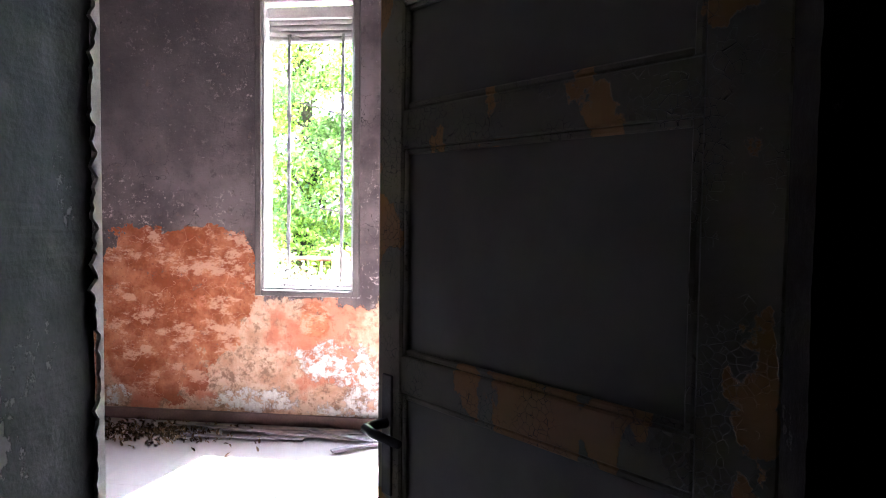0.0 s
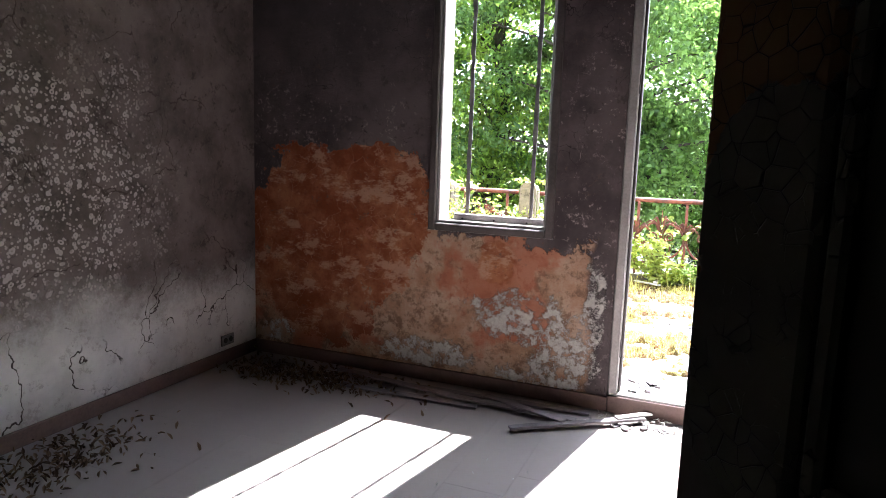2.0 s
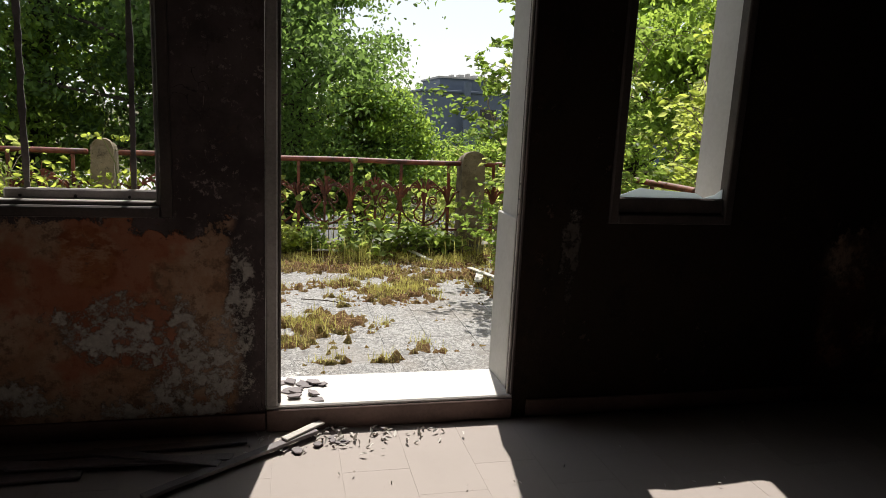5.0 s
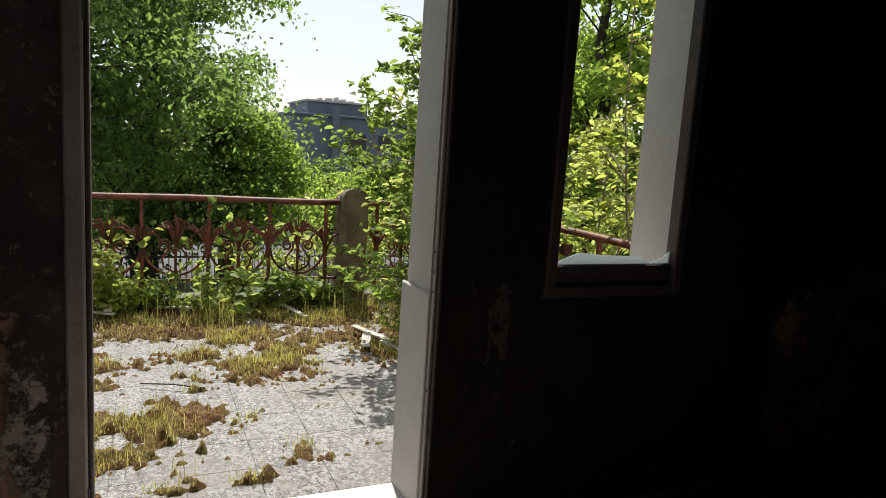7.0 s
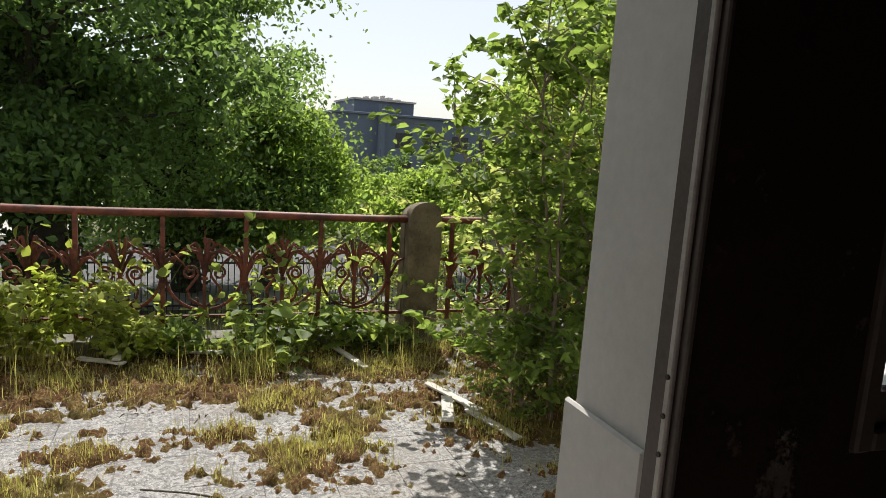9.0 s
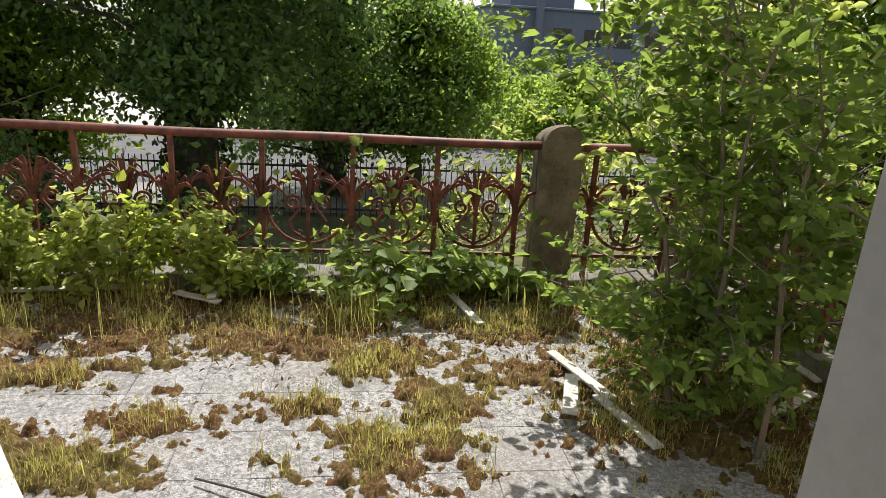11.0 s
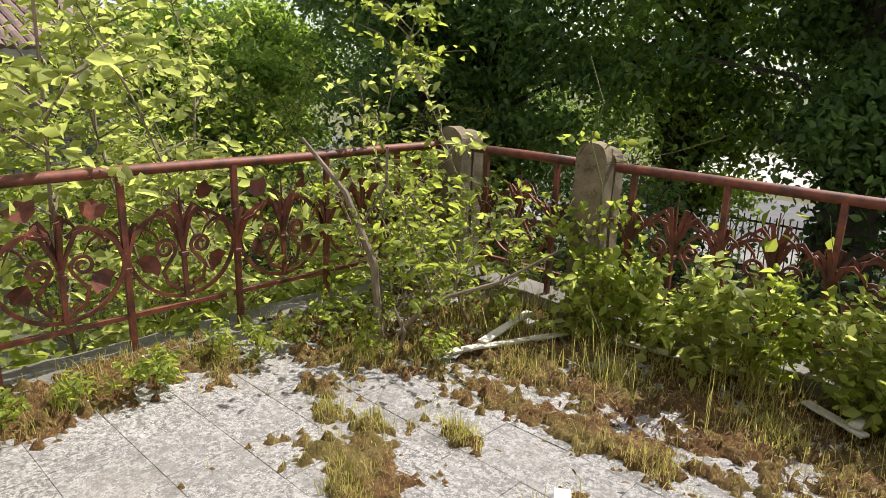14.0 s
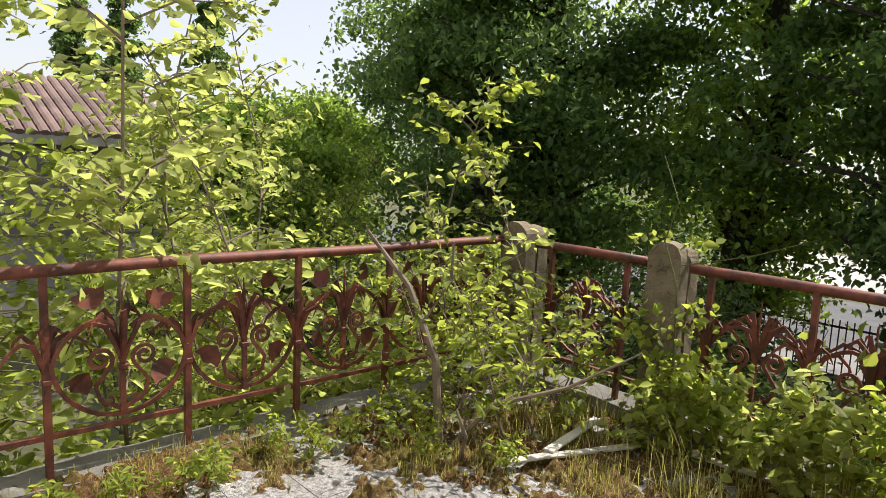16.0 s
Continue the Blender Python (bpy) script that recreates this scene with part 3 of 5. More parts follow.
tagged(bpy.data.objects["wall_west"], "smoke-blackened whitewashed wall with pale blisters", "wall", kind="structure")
tagged(part("wall_east", boxes((RW, RW + 0.3, BW, F, -0.02, TOP + 0.3)), M_DARKWALL), "near-black plaster wall", "wall", kind="structure")
tagged(part("ceiling", boxes((LW, RW, BW, F, TOP, TOP + 0.2)), M_CEIL), "near-black plaster ceiling", "ceiling", kind="structure")
floor = tagged(part("floor", boxes((LW, RW, BW - 0.2, F, -0.15, -0.0014)), M_FLOOR), "pinkish grey floor tiles under dust", "floor", kind="structure")
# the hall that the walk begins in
# its surfaces carry the same near-black, darkness set in the colour
tagged(part("hall_floor", boxes((-2.5, 1.8, -2.8, BW - 0.2, -0.15, -0.004)), M_DARKWALL), "near-black hall floor", "floor", kind="structure")
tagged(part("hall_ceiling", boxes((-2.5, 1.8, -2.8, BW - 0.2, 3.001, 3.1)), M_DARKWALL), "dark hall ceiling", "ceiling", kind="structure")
tagged(part("hall_wall_west", boxes((-2.5, -2.3, -2.6, BW - 0.2, -0.02, 3.0)), M_DARKWALL), "near-black hall wall", "wall", kind="structure")
tagged(part("hall_wall_east", boxes((1.6, 1.8, -2.6, BW - 0.2, -0.02, 3.0)), M_DARKWALL), "near-black hall wall", "wall", kind="structure")
tagged(part("hall_wall_south", boxes((-2.5, 1.8, -2.8, -2.6, -0.02, 3.0)), M_DARKWALL), "near-black hall wall", "wall", kind="structure")
tagged(part("roof", boxes((LW - 0.5, RW + 0.5, -3.0, O + 0.12, TOP + 0.3, TOP + 0.5)), M_OUTWALL), "flat roof slab with a short eave", "roof", kind="structure")

for nm, spec in (("baseboard", (LW + 0.018, -0.965, F - 0.018, F - 0.001, 0, 0.085)), ("baseboard", (0.25, RW, F - 0.018, F - 0.001, 0, 0.085)), ("baseboard", (LW + 0.001, LW + 0.018, BW, F - 0.001, 0, 0.085))):
    tagged(part(nm, boxes(spec, bevel=0.004), M_BASEB), "brown wooden skirting board", "baseboard", kind="structure")


def frame_bars(x0, x1, z0, z1, w, y0, y1, foot=True):
    """The four bars of a frame as (name, mesh)."""
    bars = [("left_stile", (x0, x0 + w, y0, y1, z0, z1)), ("right_stile", (x1 - w, x1, y0, y1, z0, z1)), ("head", (x0 + w, x1 - w, y0, y1, z1 - w, z1))]
    if foot:
        bars.append(("foot_rail", (x0 + w, x1 - w, y0, y1, z0, z0 + w)))
    return bars


win_l = thing("window_1", "tall window opening with a dark wooden frame and broken shutter", "window", kind="structure")
for nm, s in frame_bars(WIN_L[0] + 0.002, WIN_L[1] - 0.002, WIN_L[2] + 0.002, WIN_L[3] - 0.002, 0.045, F - 0.015, F + 0.05):
    part(nm, boxes(s, bevel=0.006), M_DARKWOOD, win_l)
for nm, s in frame_bars(WIN_L[0] + 0.047, WIN_L[1] - 0.047, WIN_L[2] + 0.047, WIN_L[3] - 0.047, 0.018, F + 0.012, F + 0.075):
    part("inner_" + nm, boxes(s, bevel=0.004), M_GREYWOOD, win_l)
part("sill", boxes((WIN_L[0] + 0.05, WIN_L[1] - 0.05, F + 0.08, O + 0.06, WIN_L[2] + 0.002, WIN_L[2] + 0.035), bevel=0.008), M_STONE, win_l)

win_r = thing("window_2", "tall window with a dark frame and broken glass", "window", kind="structure")
for nm, s in frame_bars(WIN_R[0] + 0.002, WIN_R[1] - 0.002, WIN_R[2] + 0.002, WIN_R[3] - 0.002, 0.045, F - 0.015, F + 0.05):
    part(nm, boxes(s, bevel=0.006), M_DARKWOOD, win_r)
part("sash_rail", boxes((WIN_R[0] + 0.049, WIN_R[1] - 0.049, F + 0.004, F + 0.045, WIN_R[2] + 0.049, WIN_R[2] + 0.125), bevel=0.006), M_DARKWOOD, win_r)
part("sill", boxes((WIN_R[0] + 0.05, WIN_R[1] - 0.05, F + 0.08, O + 0.06, WIN_R[2] + 0.002, WIN_R[2] + 0.035), bevel=0.008), M_STONE, win_r)

door_o = thing("door_1", "bare outer doorway with a pale painted wooden frame", "doorway", kind="structure")
part("left_stile", boxes((DOOR[0] + 0.002, DOOR[0] + 0.052, F - 0.012, F + 0.06, ZT + 0.002, DOOR[3] - 0.002), bevel=0.006), M_GREYWOOD, door_o)
part("right_stile", boxes((DOOR[1] - 0.014, DOOR[1] - 0.002, F - 0.01, F + 0.07, ZT + 0.002, DOOR[3] - 0.002), bevel=0.003), M_DARKWOOD, door_o, "dark weathered frame edge")
part("head", boxes((DOOR[0] + 0.052, DOOR[1] - 0.014, F - 0.012, F + 0.06, DOOR[3] - 0.052, DOOR[3] - 0.002), bevel=0.006), M_GREYWOOD, door_o)
part("left_stop", boxes((DOOR[0] + 0.052, DOOR[0] + 0.066, F + 0.02, F + 0.075, ZT + 0.002, 3.04), bevel=0.004), M_DARKWOOD, door_o)
part("right_stop", boxes((DOOR[1] - 0.026, DOOR[1] - 0.0145, F + 0.006, F + 0.022, ZT + 0.002, 3.04), bevel=0.003), M_GREYWOOD, door_o, "pale strip along the frame")
for z in (0.62, 0.98, 1.05, 1.12):
    bm = bmesh.new()
    sweep(bm, [(DOOR[1] - 0.0255, F + 0.014, z), (DOOR[1] - 0.0295, F + 0.014, z)], 0.005, 8)
    part("screw", bm, M_METAL, door_o)
part("threshold", boxes((DOOR[0] + 0.002, DOOR[1] - 0.002, F - 0.01, O + 0.012, 0.07, ZT + 0.004), bevel=0.006), M_STONE, door_o, "pale worn threshold stone")
part("riser", boxes((DOOR[0] + 0.004, DOOR[1] - 0.004, F - 0.022, F + 0.1, -0.01, ZT - 0.012), bevel=0.004), M_BASEB, door_o, "grimy brown riser under the threshold")
for z in (0.32, 1.75):
    part("hinge_plate", boxes((DOOR[0] + 0.05, DOOR[0] + 0.056, F - 0.006, F + 0.018, z, z + 0.1)), M_METAL, door_o)
# plinth of the right reveal, proud of the render above it
tagged(part("reveal_plinth", boxes((DOOR[1] - 0.014, DOOR[1] + 0.001, F + 0.072, O + 0.03, ZT, 0.955), bevel=0.006), M_REVEAL), "chipped white plinth beside the doorway", "plinth", kind="structure")


# ---------------------------------------------------------------- the panelled door, standing open
def panel_door():
    hinge, tip = Vector((0.135, 0.757, 0)), Vector((-0.467, 1.322, 0))
    width = (tip - hinge).length
    rz = math.degrees(math.atan2(tip.y - hinge.y, tip.x - hinge.x))
    d = thing("panel_door", "dark flaking panelled wooden door standing open", "door", pose(*hinge, 0, 0, rz))
    # local x runs from the hinge to the free edge, y through the leaf
    t = 0.02
    st, z1 = 0.08, 2.04
    rails = [(0.01, 0.19), (1.185, 1.262), (1.675, 1.752), (z1 - 0.085, z1)]
    part("hinge_stile", boxes((0, 0.11, -t, t, 0.01, z1), bevel=0.004), M_DOOR, d)
    part("lock_stile", boxes((width - st, width, -t, t, 0.01, z1), bevel=0.004), M_DOOR, d)
    for z0, zz in rails:
        part("rail", boxes((0.11, width - st, -t, t, z0, zz), bevel=0.003), M_DOOR, d)
    for (a, b), (c, e) in zip(rails, rails[1:]):
        part("panel", boxes((0.1, width - st + 0.01, -0.007, 0.007, b - 0.01, c + 0.01)), M_PANEL, d)
        for side in (-1, 1):
            y0, y1 = sorted((side * 0.007, side * 0.017))
            for s in ((0.112, 0.126, y0, y1, b, c), (width - st - 0.014, width - st - 0.002, y0, y1, b, c), (0.126, width - st - 0.014, y0, y1, b + 0.001, b + 0.013), (0.126, width - st - 0.014, y0, y1, c - 0.013, c - 0.001)):
                part("moulding", boxes(s, bevel=0.003), M_DOOR, d)
    for side in (-1, 1):
        bm = bmesh.new()
        box(bm, width - 0.058, width - 0.024, min(side * t, side * (t + 0.006)), max(side * t, side * (t + 0.006)), 0.963, 1.216, bevel=0.0025)
        plate = part("lock_plate", bm, M_METAL, d, "dark iron lock plate")
        bm = bmesh.new()
        y = side * (t + 0.006)
        sweep(bm, [(width - 0.041, y, 1.115), (width - 0.041, y + side * 0.035, 1.115), (width - 0.041, y + side * 0.05, 1.113), (width - 0.07, y + side * 0.052, 1.11), (width - 0.15, y + side * 0.048, 1.108)], [0.011, 0.01, 0.011, 0.01, 0.008], 8)
        part("handle", bm, M_METAL, plate, "dark iron lever handle", smooth=True)
    part("latch", boxes((width - 0.001, width + 0.004, -0.01, 0.01, 1.02, 1.17)), M_METAL, d)
    for z in (0.25, 1.75):
        bm = bmesh.new()
        sweep(bm, [(-0.012, -t - 0.004, z), (-0.012, -t - 0.004, z + 0.12)], 0.011, 8)
        part("hinge", bm, M_METAL, d)
    return d


panel_door()
for nm, s in (("jamb_west", (HALL_DOOR[0] + 0.001, HALL_DOOR[0] + 0.03, BW - 0.215, BW + 0.012, 0, 2.09)), ("jamb_east", (HALL_DOOR[1] - 0.036, HALL_DOOR[1] - 0.001, BW - 0.215, BW - 0.142, 0, 2.06)), ("jamb_head", (HALL_DOOR[0] + 0.03, HALL_DOOR[1] - 0.036, BW - 0.215, BW - 0.15, 2.06, 2.09))):
    bm = bmesh.new()
    box(bm, *s)
    bmesh.ops.subdivide_edges(bm, edges=[e for e in bm.edges if abs((e.verts[0].co - e.verts[1].co).z) > 1], cuts=180)
    wobble(bm, 0.0018, 27, 2)
    jamb = tagged(part(nm, bm, M_JAMB), "chipped dark door jamb with flaking paint", "door frame", kind="structure")
    if nm == "jamb_west":
        # pale undercoat where the paint has come off the arris
        bm = bmesh.new()
        rows = []
        for i in range(261):
            z = 0.02 + i * 0.0078
            w = 0.01 + 0.02 * noise.noise(Vector((z * 7.3, 1, 0))) + 0.022 * noise.noise(Vector((z * 53, 2, 0))) + 0.035 * max(0.0, 1 - abs(z - 0.85) / 0.32) * (0.7 + 0.9 * noise.noise(Vector((z * 14, 5, 0))))
            w = max(0.001, w)
            rows.append([bm.verts.new((s[1] + 0.009 + dx, y, z)) for dx, y in ((-0.006, s[3] + 0.005 - w), (0, s[3] + 0.005 - w), (0.001, s[3] + 0.01), (-0.012, s[3] + 0.01))])
        for a, b in zip(rows, rows[1:]):
            for j in range(3):
                bm.faces.new((a[j], a[j + 1], b[j + 1], b[j]))
        part("flaking_edge", bm, M_FLAKE, jamb, "pale flaking paint edge")


# ---------------------------------------------------------------- the shutter's remains in the first window
def roller_shutter():
    sh = thing("roller_shutter", "broken roller shutter: a few grey slats above, bottom slat fallen", "shutter")
    y = F + 0.115
    x0, x1 = WIN_L[0] + 0.06, WIN_L[1] - 0.02
    part("head_box", boxes((x0, x1, y - 0.04, y + 0.05, 2.935, 3.02), bevel=0.008), M_GREYWOOD, sh)
    for i in range(4):
        bm = bmesh.new()
        z = 2.775 + i * 0.042
        sweep(bm, [(x0, y, z + 0.02), (x1, y, z + 0.02)], 0.024, 10, 0.5, (0, 1, 0))
        part("slat", bm, M_GREYWOOD, sh, smooth=True)
    for x in (-1.875, -1.478):
        bm = bmesh.new()
        rnd = random.Random(int(-x * 100))
        pts = [(x + rnd.uniform(-0.002, 0.002) + (z - 2.8) * 0.004, y - 0.02 + rnd.uniform(-0.004, 0.004), z) for z in np.linspace(2.83, 1.03, 40)]
        sweep(bm, pts, [rnd.uniform(0.013, 0.02) for _ in pts], 4, 0.25, (0, 1, 0))
        part("strap", bm, M_STRAP, sh, "frayed webbing strap")
    bm = boxes((-1.96, -1.38, y - 0.05, y - 0.025, 0.993, 1.05), bevel=0.006)
    part("bottom_slat", bm, M_GREYWOOD, sh, "fallen bottom slat on the sill")
    for x in (-1.9, -1.7, -1.5):
        bm = bmesh.new()
        bmesh.ops.create_icosphere(bm, subdivisions=1, radius=0.007, matrix=Matrix.Translation((x, y - 0.051, 1.02)))
        part("screw", bm, M_METAL, sh)


roller_shutter()


# ---------------------------------------------------------------- the terrace
RX0, RX1, RY = -3.51, 1.9, 8.08
terrace = tagged(part("terrace", boxes((RX0 - 0.25, RX1 + 0.25, O + 0.004, RY + 0.25, -2.4, ZT - 0.006)), M_SLAB), "weathered terrace slabs with moss in the joints", "terrace", kind="structure")
bm = boxes((RX0 - 0.14, RX0 + 0.09, O + 0.02, RY + 0.15, ZT - 0.02, 0.16), (RX1 - 0.06, RX1 + 0.16, O + 0.02, RY + 0.15, ZT - 0.02, 0.23), (RX0 + 0.1, RX1 - 0.06, RY - 0.08, RY + 0.15, ZT - 0.02, 0.2))
bmesh.ops.subdivide_edges(bm, edges=[e for e in bm.edges if e.calc_length() > 1], cuts=40)
wobble(bm, 0.016, 9, 3)
tagged(part("kerb", bm, M_CURB), "crumbling grey concrete kerb under the railing", "kerb", kind="structure")


def gate_post(x, y, seed, w, dpt):
    bm = bmesh.new()
    n, h = 12, 0.99
    # two arched slabs side by side with a groove between them
    for y0, y1, k in ((-dpt, -0.012, 1.0), (0.012, dpt, 0.97)):
        prof = [(-w, 0.0)] + [(-w, h * 0.55)] + [(-w * math.cos(math.pi * i / n), (h - 0.09) * k + 0.09 * math.sin(math.pi * i / n)) for i in range(n + 1)] + [(w, h * 0.55), (w, 0.0)]
        a = [bm.verts.new((u, y0, v)) for u, v in prof]
        b = [bm.verts.new((u, y1, v)) for u, v in prof]
        bm.faces.new(a)
        bm.faces.new(b[::-1])
        for i in range(len(a)):
            j = (i + 1) % len(a)
            bm.faces.new((a[i], b[i], b[j], a[j]))
    box(bm, -w + 0.012, w - 0.012, -0.014, 0.014, 0, h * 0.93)
    bmesh.ops.recalc_face_normals(bm, faces=bm.faces)
    bmesh.ops.triangulate(bm, faces=[f for f in bm.faces if len(f.verts) > 4])
    bmesh.ops.subdivide_edges(bm, edges=[e for e in bm.edges if e.calc_length() > 0.12], cuts=3, use_grid_fill=True)
    wobble(bm, 0.008, 18, seed)
    p = thing("railing_post", "weathered round-topped concrete railing post with lichen", "post", pose(x, y, ZT), "railing posts")
    part("shaft", bm, M_POST, p)
    return p


for i, (x, w, dpt) in enumerate(((-3.41, 0.1, 0.1), (-2.42, 0.092, 0.09), (0.876, 0.115, 0.105), (1.8, 0.11, 0.1))):
    gate_post(x, RY + 0.03, i + 1, w, dpt)


def arc(cx, cz, r, a0, a1, n=10, r1=None):
    r1 = r if r1 is None else r1
    out = []
    for i in range(n + 1):
        q = i / n
        a = radians(a0 + (a1 - a0) * q)
        rr = r + (r1 - r) * q
        out.append((cx + rr * math.cos(a), 0.0, cz + rr * math.sin(a)))
    return out


def baluster_mesh():
    bm = bmesh.new()
    box(bm, -0.013, 0.013, -0.013, 0.013, 0.05, 0.86)
    return mesh_of("baluster", bm, M_RUST)


def collar_mesh(z, w):
    bm = bmesh.new()
    box(bm, -w, w, -w, w, z, z + 0.022, bevel=0.003)
    return mesh_of("collar", bm, M_RUST)


def iron_leaf_mesh(q, h, spread):
    """One pointed leaf of a spray; q from -1 to 1 across it."""
    bm = bmesh.new()
    k = abs(q)
    pts = [(0, 0, 0), (spread * q * 0.12, 0, h * 0.3), (spread * q * 0.38, 0, h * (0.72 - 0.06 * k)), (spread * q * 0.75, 0, h * (0.98 - 0.24 * k)), (spread * q * 1.1, 0, h * (1.0 - 0.42 * k)), (spread * q * 1.32, 0, h * (0.93 - 0.6 * k))]
    sweep(bm, pts, [0.008, 0.012, 0.0145, 0.0125, 0.008, 0.002], 4, 0.4, (0, 1, 0))
    return mesh_of("iron_leaf", bm, M_RUST)


IRON = dict(sides=4, flat=0.7, side_dir=(0, 1, 0))


def bar_mesh(name, pts, r):
    bm = bmesh.new()
    sweep(bm, pts, r, **IRON)
    return mesh_of(name, bm, M_RUST)


def flip(pts, s):
    return [(s * p[0], p[1], p[2]) for p in pts]


def motif_meshes(w):
    """The pieces of the lyre between two balusters; w: half the bay."""
    r = w - 0.012
    out = [("ring", bar_mesh("ring", arc(0, 0.26 + r, r, 180, 360, 20), 0.0125))]
    for s in (-1, 1):
        out.append(("hoop", bar_mesh("hoop", flip(arc(0.05, 0.46, r - 0.05, 0, 80, 8) + [(0.03, 0, 0.62)], s), 0.012)))
        out.append(("scroll", bar_mesh("scroll", flip([(0, 0, 0.28), (0.03, 0, 0.295), (0.085, 0, 0.33), (0.1, 0, 0.39), (0.05, 0, 0.458)] + arc(0.085, 0.495, 0.05, 215, -330, 26, 0.013), s), 0.0105)))
        out.append(("small_scroll", bar_mesh("small_scroll", flip(arc(0.05, 0.325, 0.03, 20, -300, 14, 0.008), s), 0.006)))
    return out


def spear_mesh():
    bm = bmesh.new()
    sweep(bm, [(0, 0, 0.25), (0, 0, 0.58), (0, 0, 0.6), (0, 0, 0.77)], [0.014, 0.014, 0.007, 0.003], 4)
    return mesh_of("scroll_motif", bm, M_RUST)


def ivy_plate_mesh():
    """An ivy leaf of sheet iron, a little cupped."""
    bm = bmesh.new()
    out = [(0, -0.055), (0.045, -0.03), (0.062, 0.018), (0.03, 0.02), (0, 0.04), (-0.03, 0.02), (-0.062, 0.018), (-0.045, -0.03)]
    for y in (-0.0015, 0.0015):
        vs = [bm.verts.new((u, y + abs(u) * 0.25, v)) for u, v in out]
        c = bm.verts.new((0, y, -0.005))
        for i in range(len(vs)):
            f = (vs[i], vs[(i + 1) % len(vs)], c)
            bm.faces.new(f if y < 0 else f[::-1])
    return mesh_of("ivy_plate", bm, M_RUST)


BAL, IVY_PLATE, SPEAR = baluster_mesh(), ivy_plate_mesh(), spear_mesh()
COLLAR_A, COLLAR_B = collar_mesh(0.425, 0.017), collar_mesh(0.45, 0.019)
SPRAY_A = [iron_leaf_mesh(q, 0.24, 0.13) for q in (-1, -0.6, -0.25, 0.25, 0.6, 1)]
SPRAY_B = [iron_leaf_mesh(q, 0.27, 0.15) for q in (-1, -0.7, -0.45, -0.2, 0.2, 0.45, 0.7, 1)]
MOTIFS = {}


def railing(label, p0, p1, n, ext=(0.0, 0.0)):
    """A wrought-iron railing from p0 to p1 with n bays."""
    a, b = Vector((*p0, ZT)), Vector((*p1, ZT))
    d = b - a
    rail = thing("railing", label, "railing", Matrix.Translation(a) @ Matrix.Rotation(math.atan2(d.y, d.x), 4, "Z"), "terrace railings")
    ln = d.length
    bay = ln / n
    bm = bmesh.new()
    steps = max(4, int(ln / 0.15))
    pts = [(-ext[0] + (ln + ext[0] + ext[1]) * i / steps, 0.003 * math.sin(i * 1.3), 0.868 + 0.003 * math.sin(i * 0.7)) for i in range(steps + 1)]
    sweep(bm, pts, 0.029, 10, 0.85)
    part("handrail", bm, M_RUST, rail, "rust-red iron handrail", smooth=True)
    part("bottom_bar", boxes((-ext[0], ln + ext[1], -0.012, 0.012, 0.21, 0.23)), M_RUST, rail)
    key = round(bay, 3)
    if key not in MOTIFS:
        MOTIFS[key] = motif_meshes(bay / 2)
    rnd = random.Random(n * 7 + int(ln * 100))
    for i in range(n + 1):
        ba = part("baluster", BAL, None, rail, m=pose(i * bay, 0, 0, rnd.uniform(-1, 1), rnd.uniform(-0.7, 0.7), 0))
        part("collar", COLLAR_A, None, ba)
        for me in SPRAY_A:
            part("iron_leaf", me, None, ba, m=pose(0, 0, 0.43, rnd.uniform(-12, 12), rnd.uniform(-5, 5), rnd.uniform(-25, 25)))
    for i in range(n):
        u = (i + 0.5) * bay
        mo = part("scroll_motif", SPEAR, None, rail, m=pose(u, 0, 0, rnd.uniform(-2, 2), 0, rnd.uniform(-2, 2)))
        for nm, me in MOTIFS[key]:
            part(nm, me, None, mo)
        part("collar", COLLAR_B, None, mo)
        for me in SPRAY_B:
            part("iron_leaf", me, None, mo, m=pose(0, 0, 0.46, rnd.uniform(-14, 14), rnd.uniform(-5, 5), rnd.uniform(-25, 25)))
        for s in (-1, 1):
            if rnd.random() < (0.85 if abs(d.y) > 1 else 0.15):
                part("ivy_plate", IVY_PLATE, None, mo, m=pose(s * bay * rnd.uniform(0.2, 0.27), -0.012, 0.75 + rnd.uniform(-0.02, 0.02), rnd.uniform(-25, 25), s * rnd.uniform(5, 40), rnd.uniform(-30, 30)))
            if rnd.random() < (0.6 if abs(d.y) > 1 else 0.05):
                part("ivy_plate", IVY_PLATE, None, mo, m=pose(s * bay * 0.3, -0.012, 0.41 + rnd.uniform(-0.02, 0.02), rnd.uniform(-25, 25), s * 140, rnd.uniform(-30, 30)))
    return rail


LBL = "rusty red wrought-iron railing with scrolls and iron leaves"
railing(LBL, (-2.195, RY), (0.655, RY), 6, (0.1, 0.11))
railing("short rusty wrought-iron railing section between two posts", (-3.15, RY), (-2.675, RY), 1, (0.13, 0.13))
railing("short rusty wrought-iron railing section between two posts", (1.1, RY), (1.575, RY), 1, (0.1, 0.1))
railing(LBL, (RX0, 8.206), (RX0, 8.206 - 0.534 * 5), 5, (-0.1, 0.42))
railing(LBL, (RX1, 8.035), (RX1, 8.035 - 0.512 * 5), 5, (0.05, 0.38))


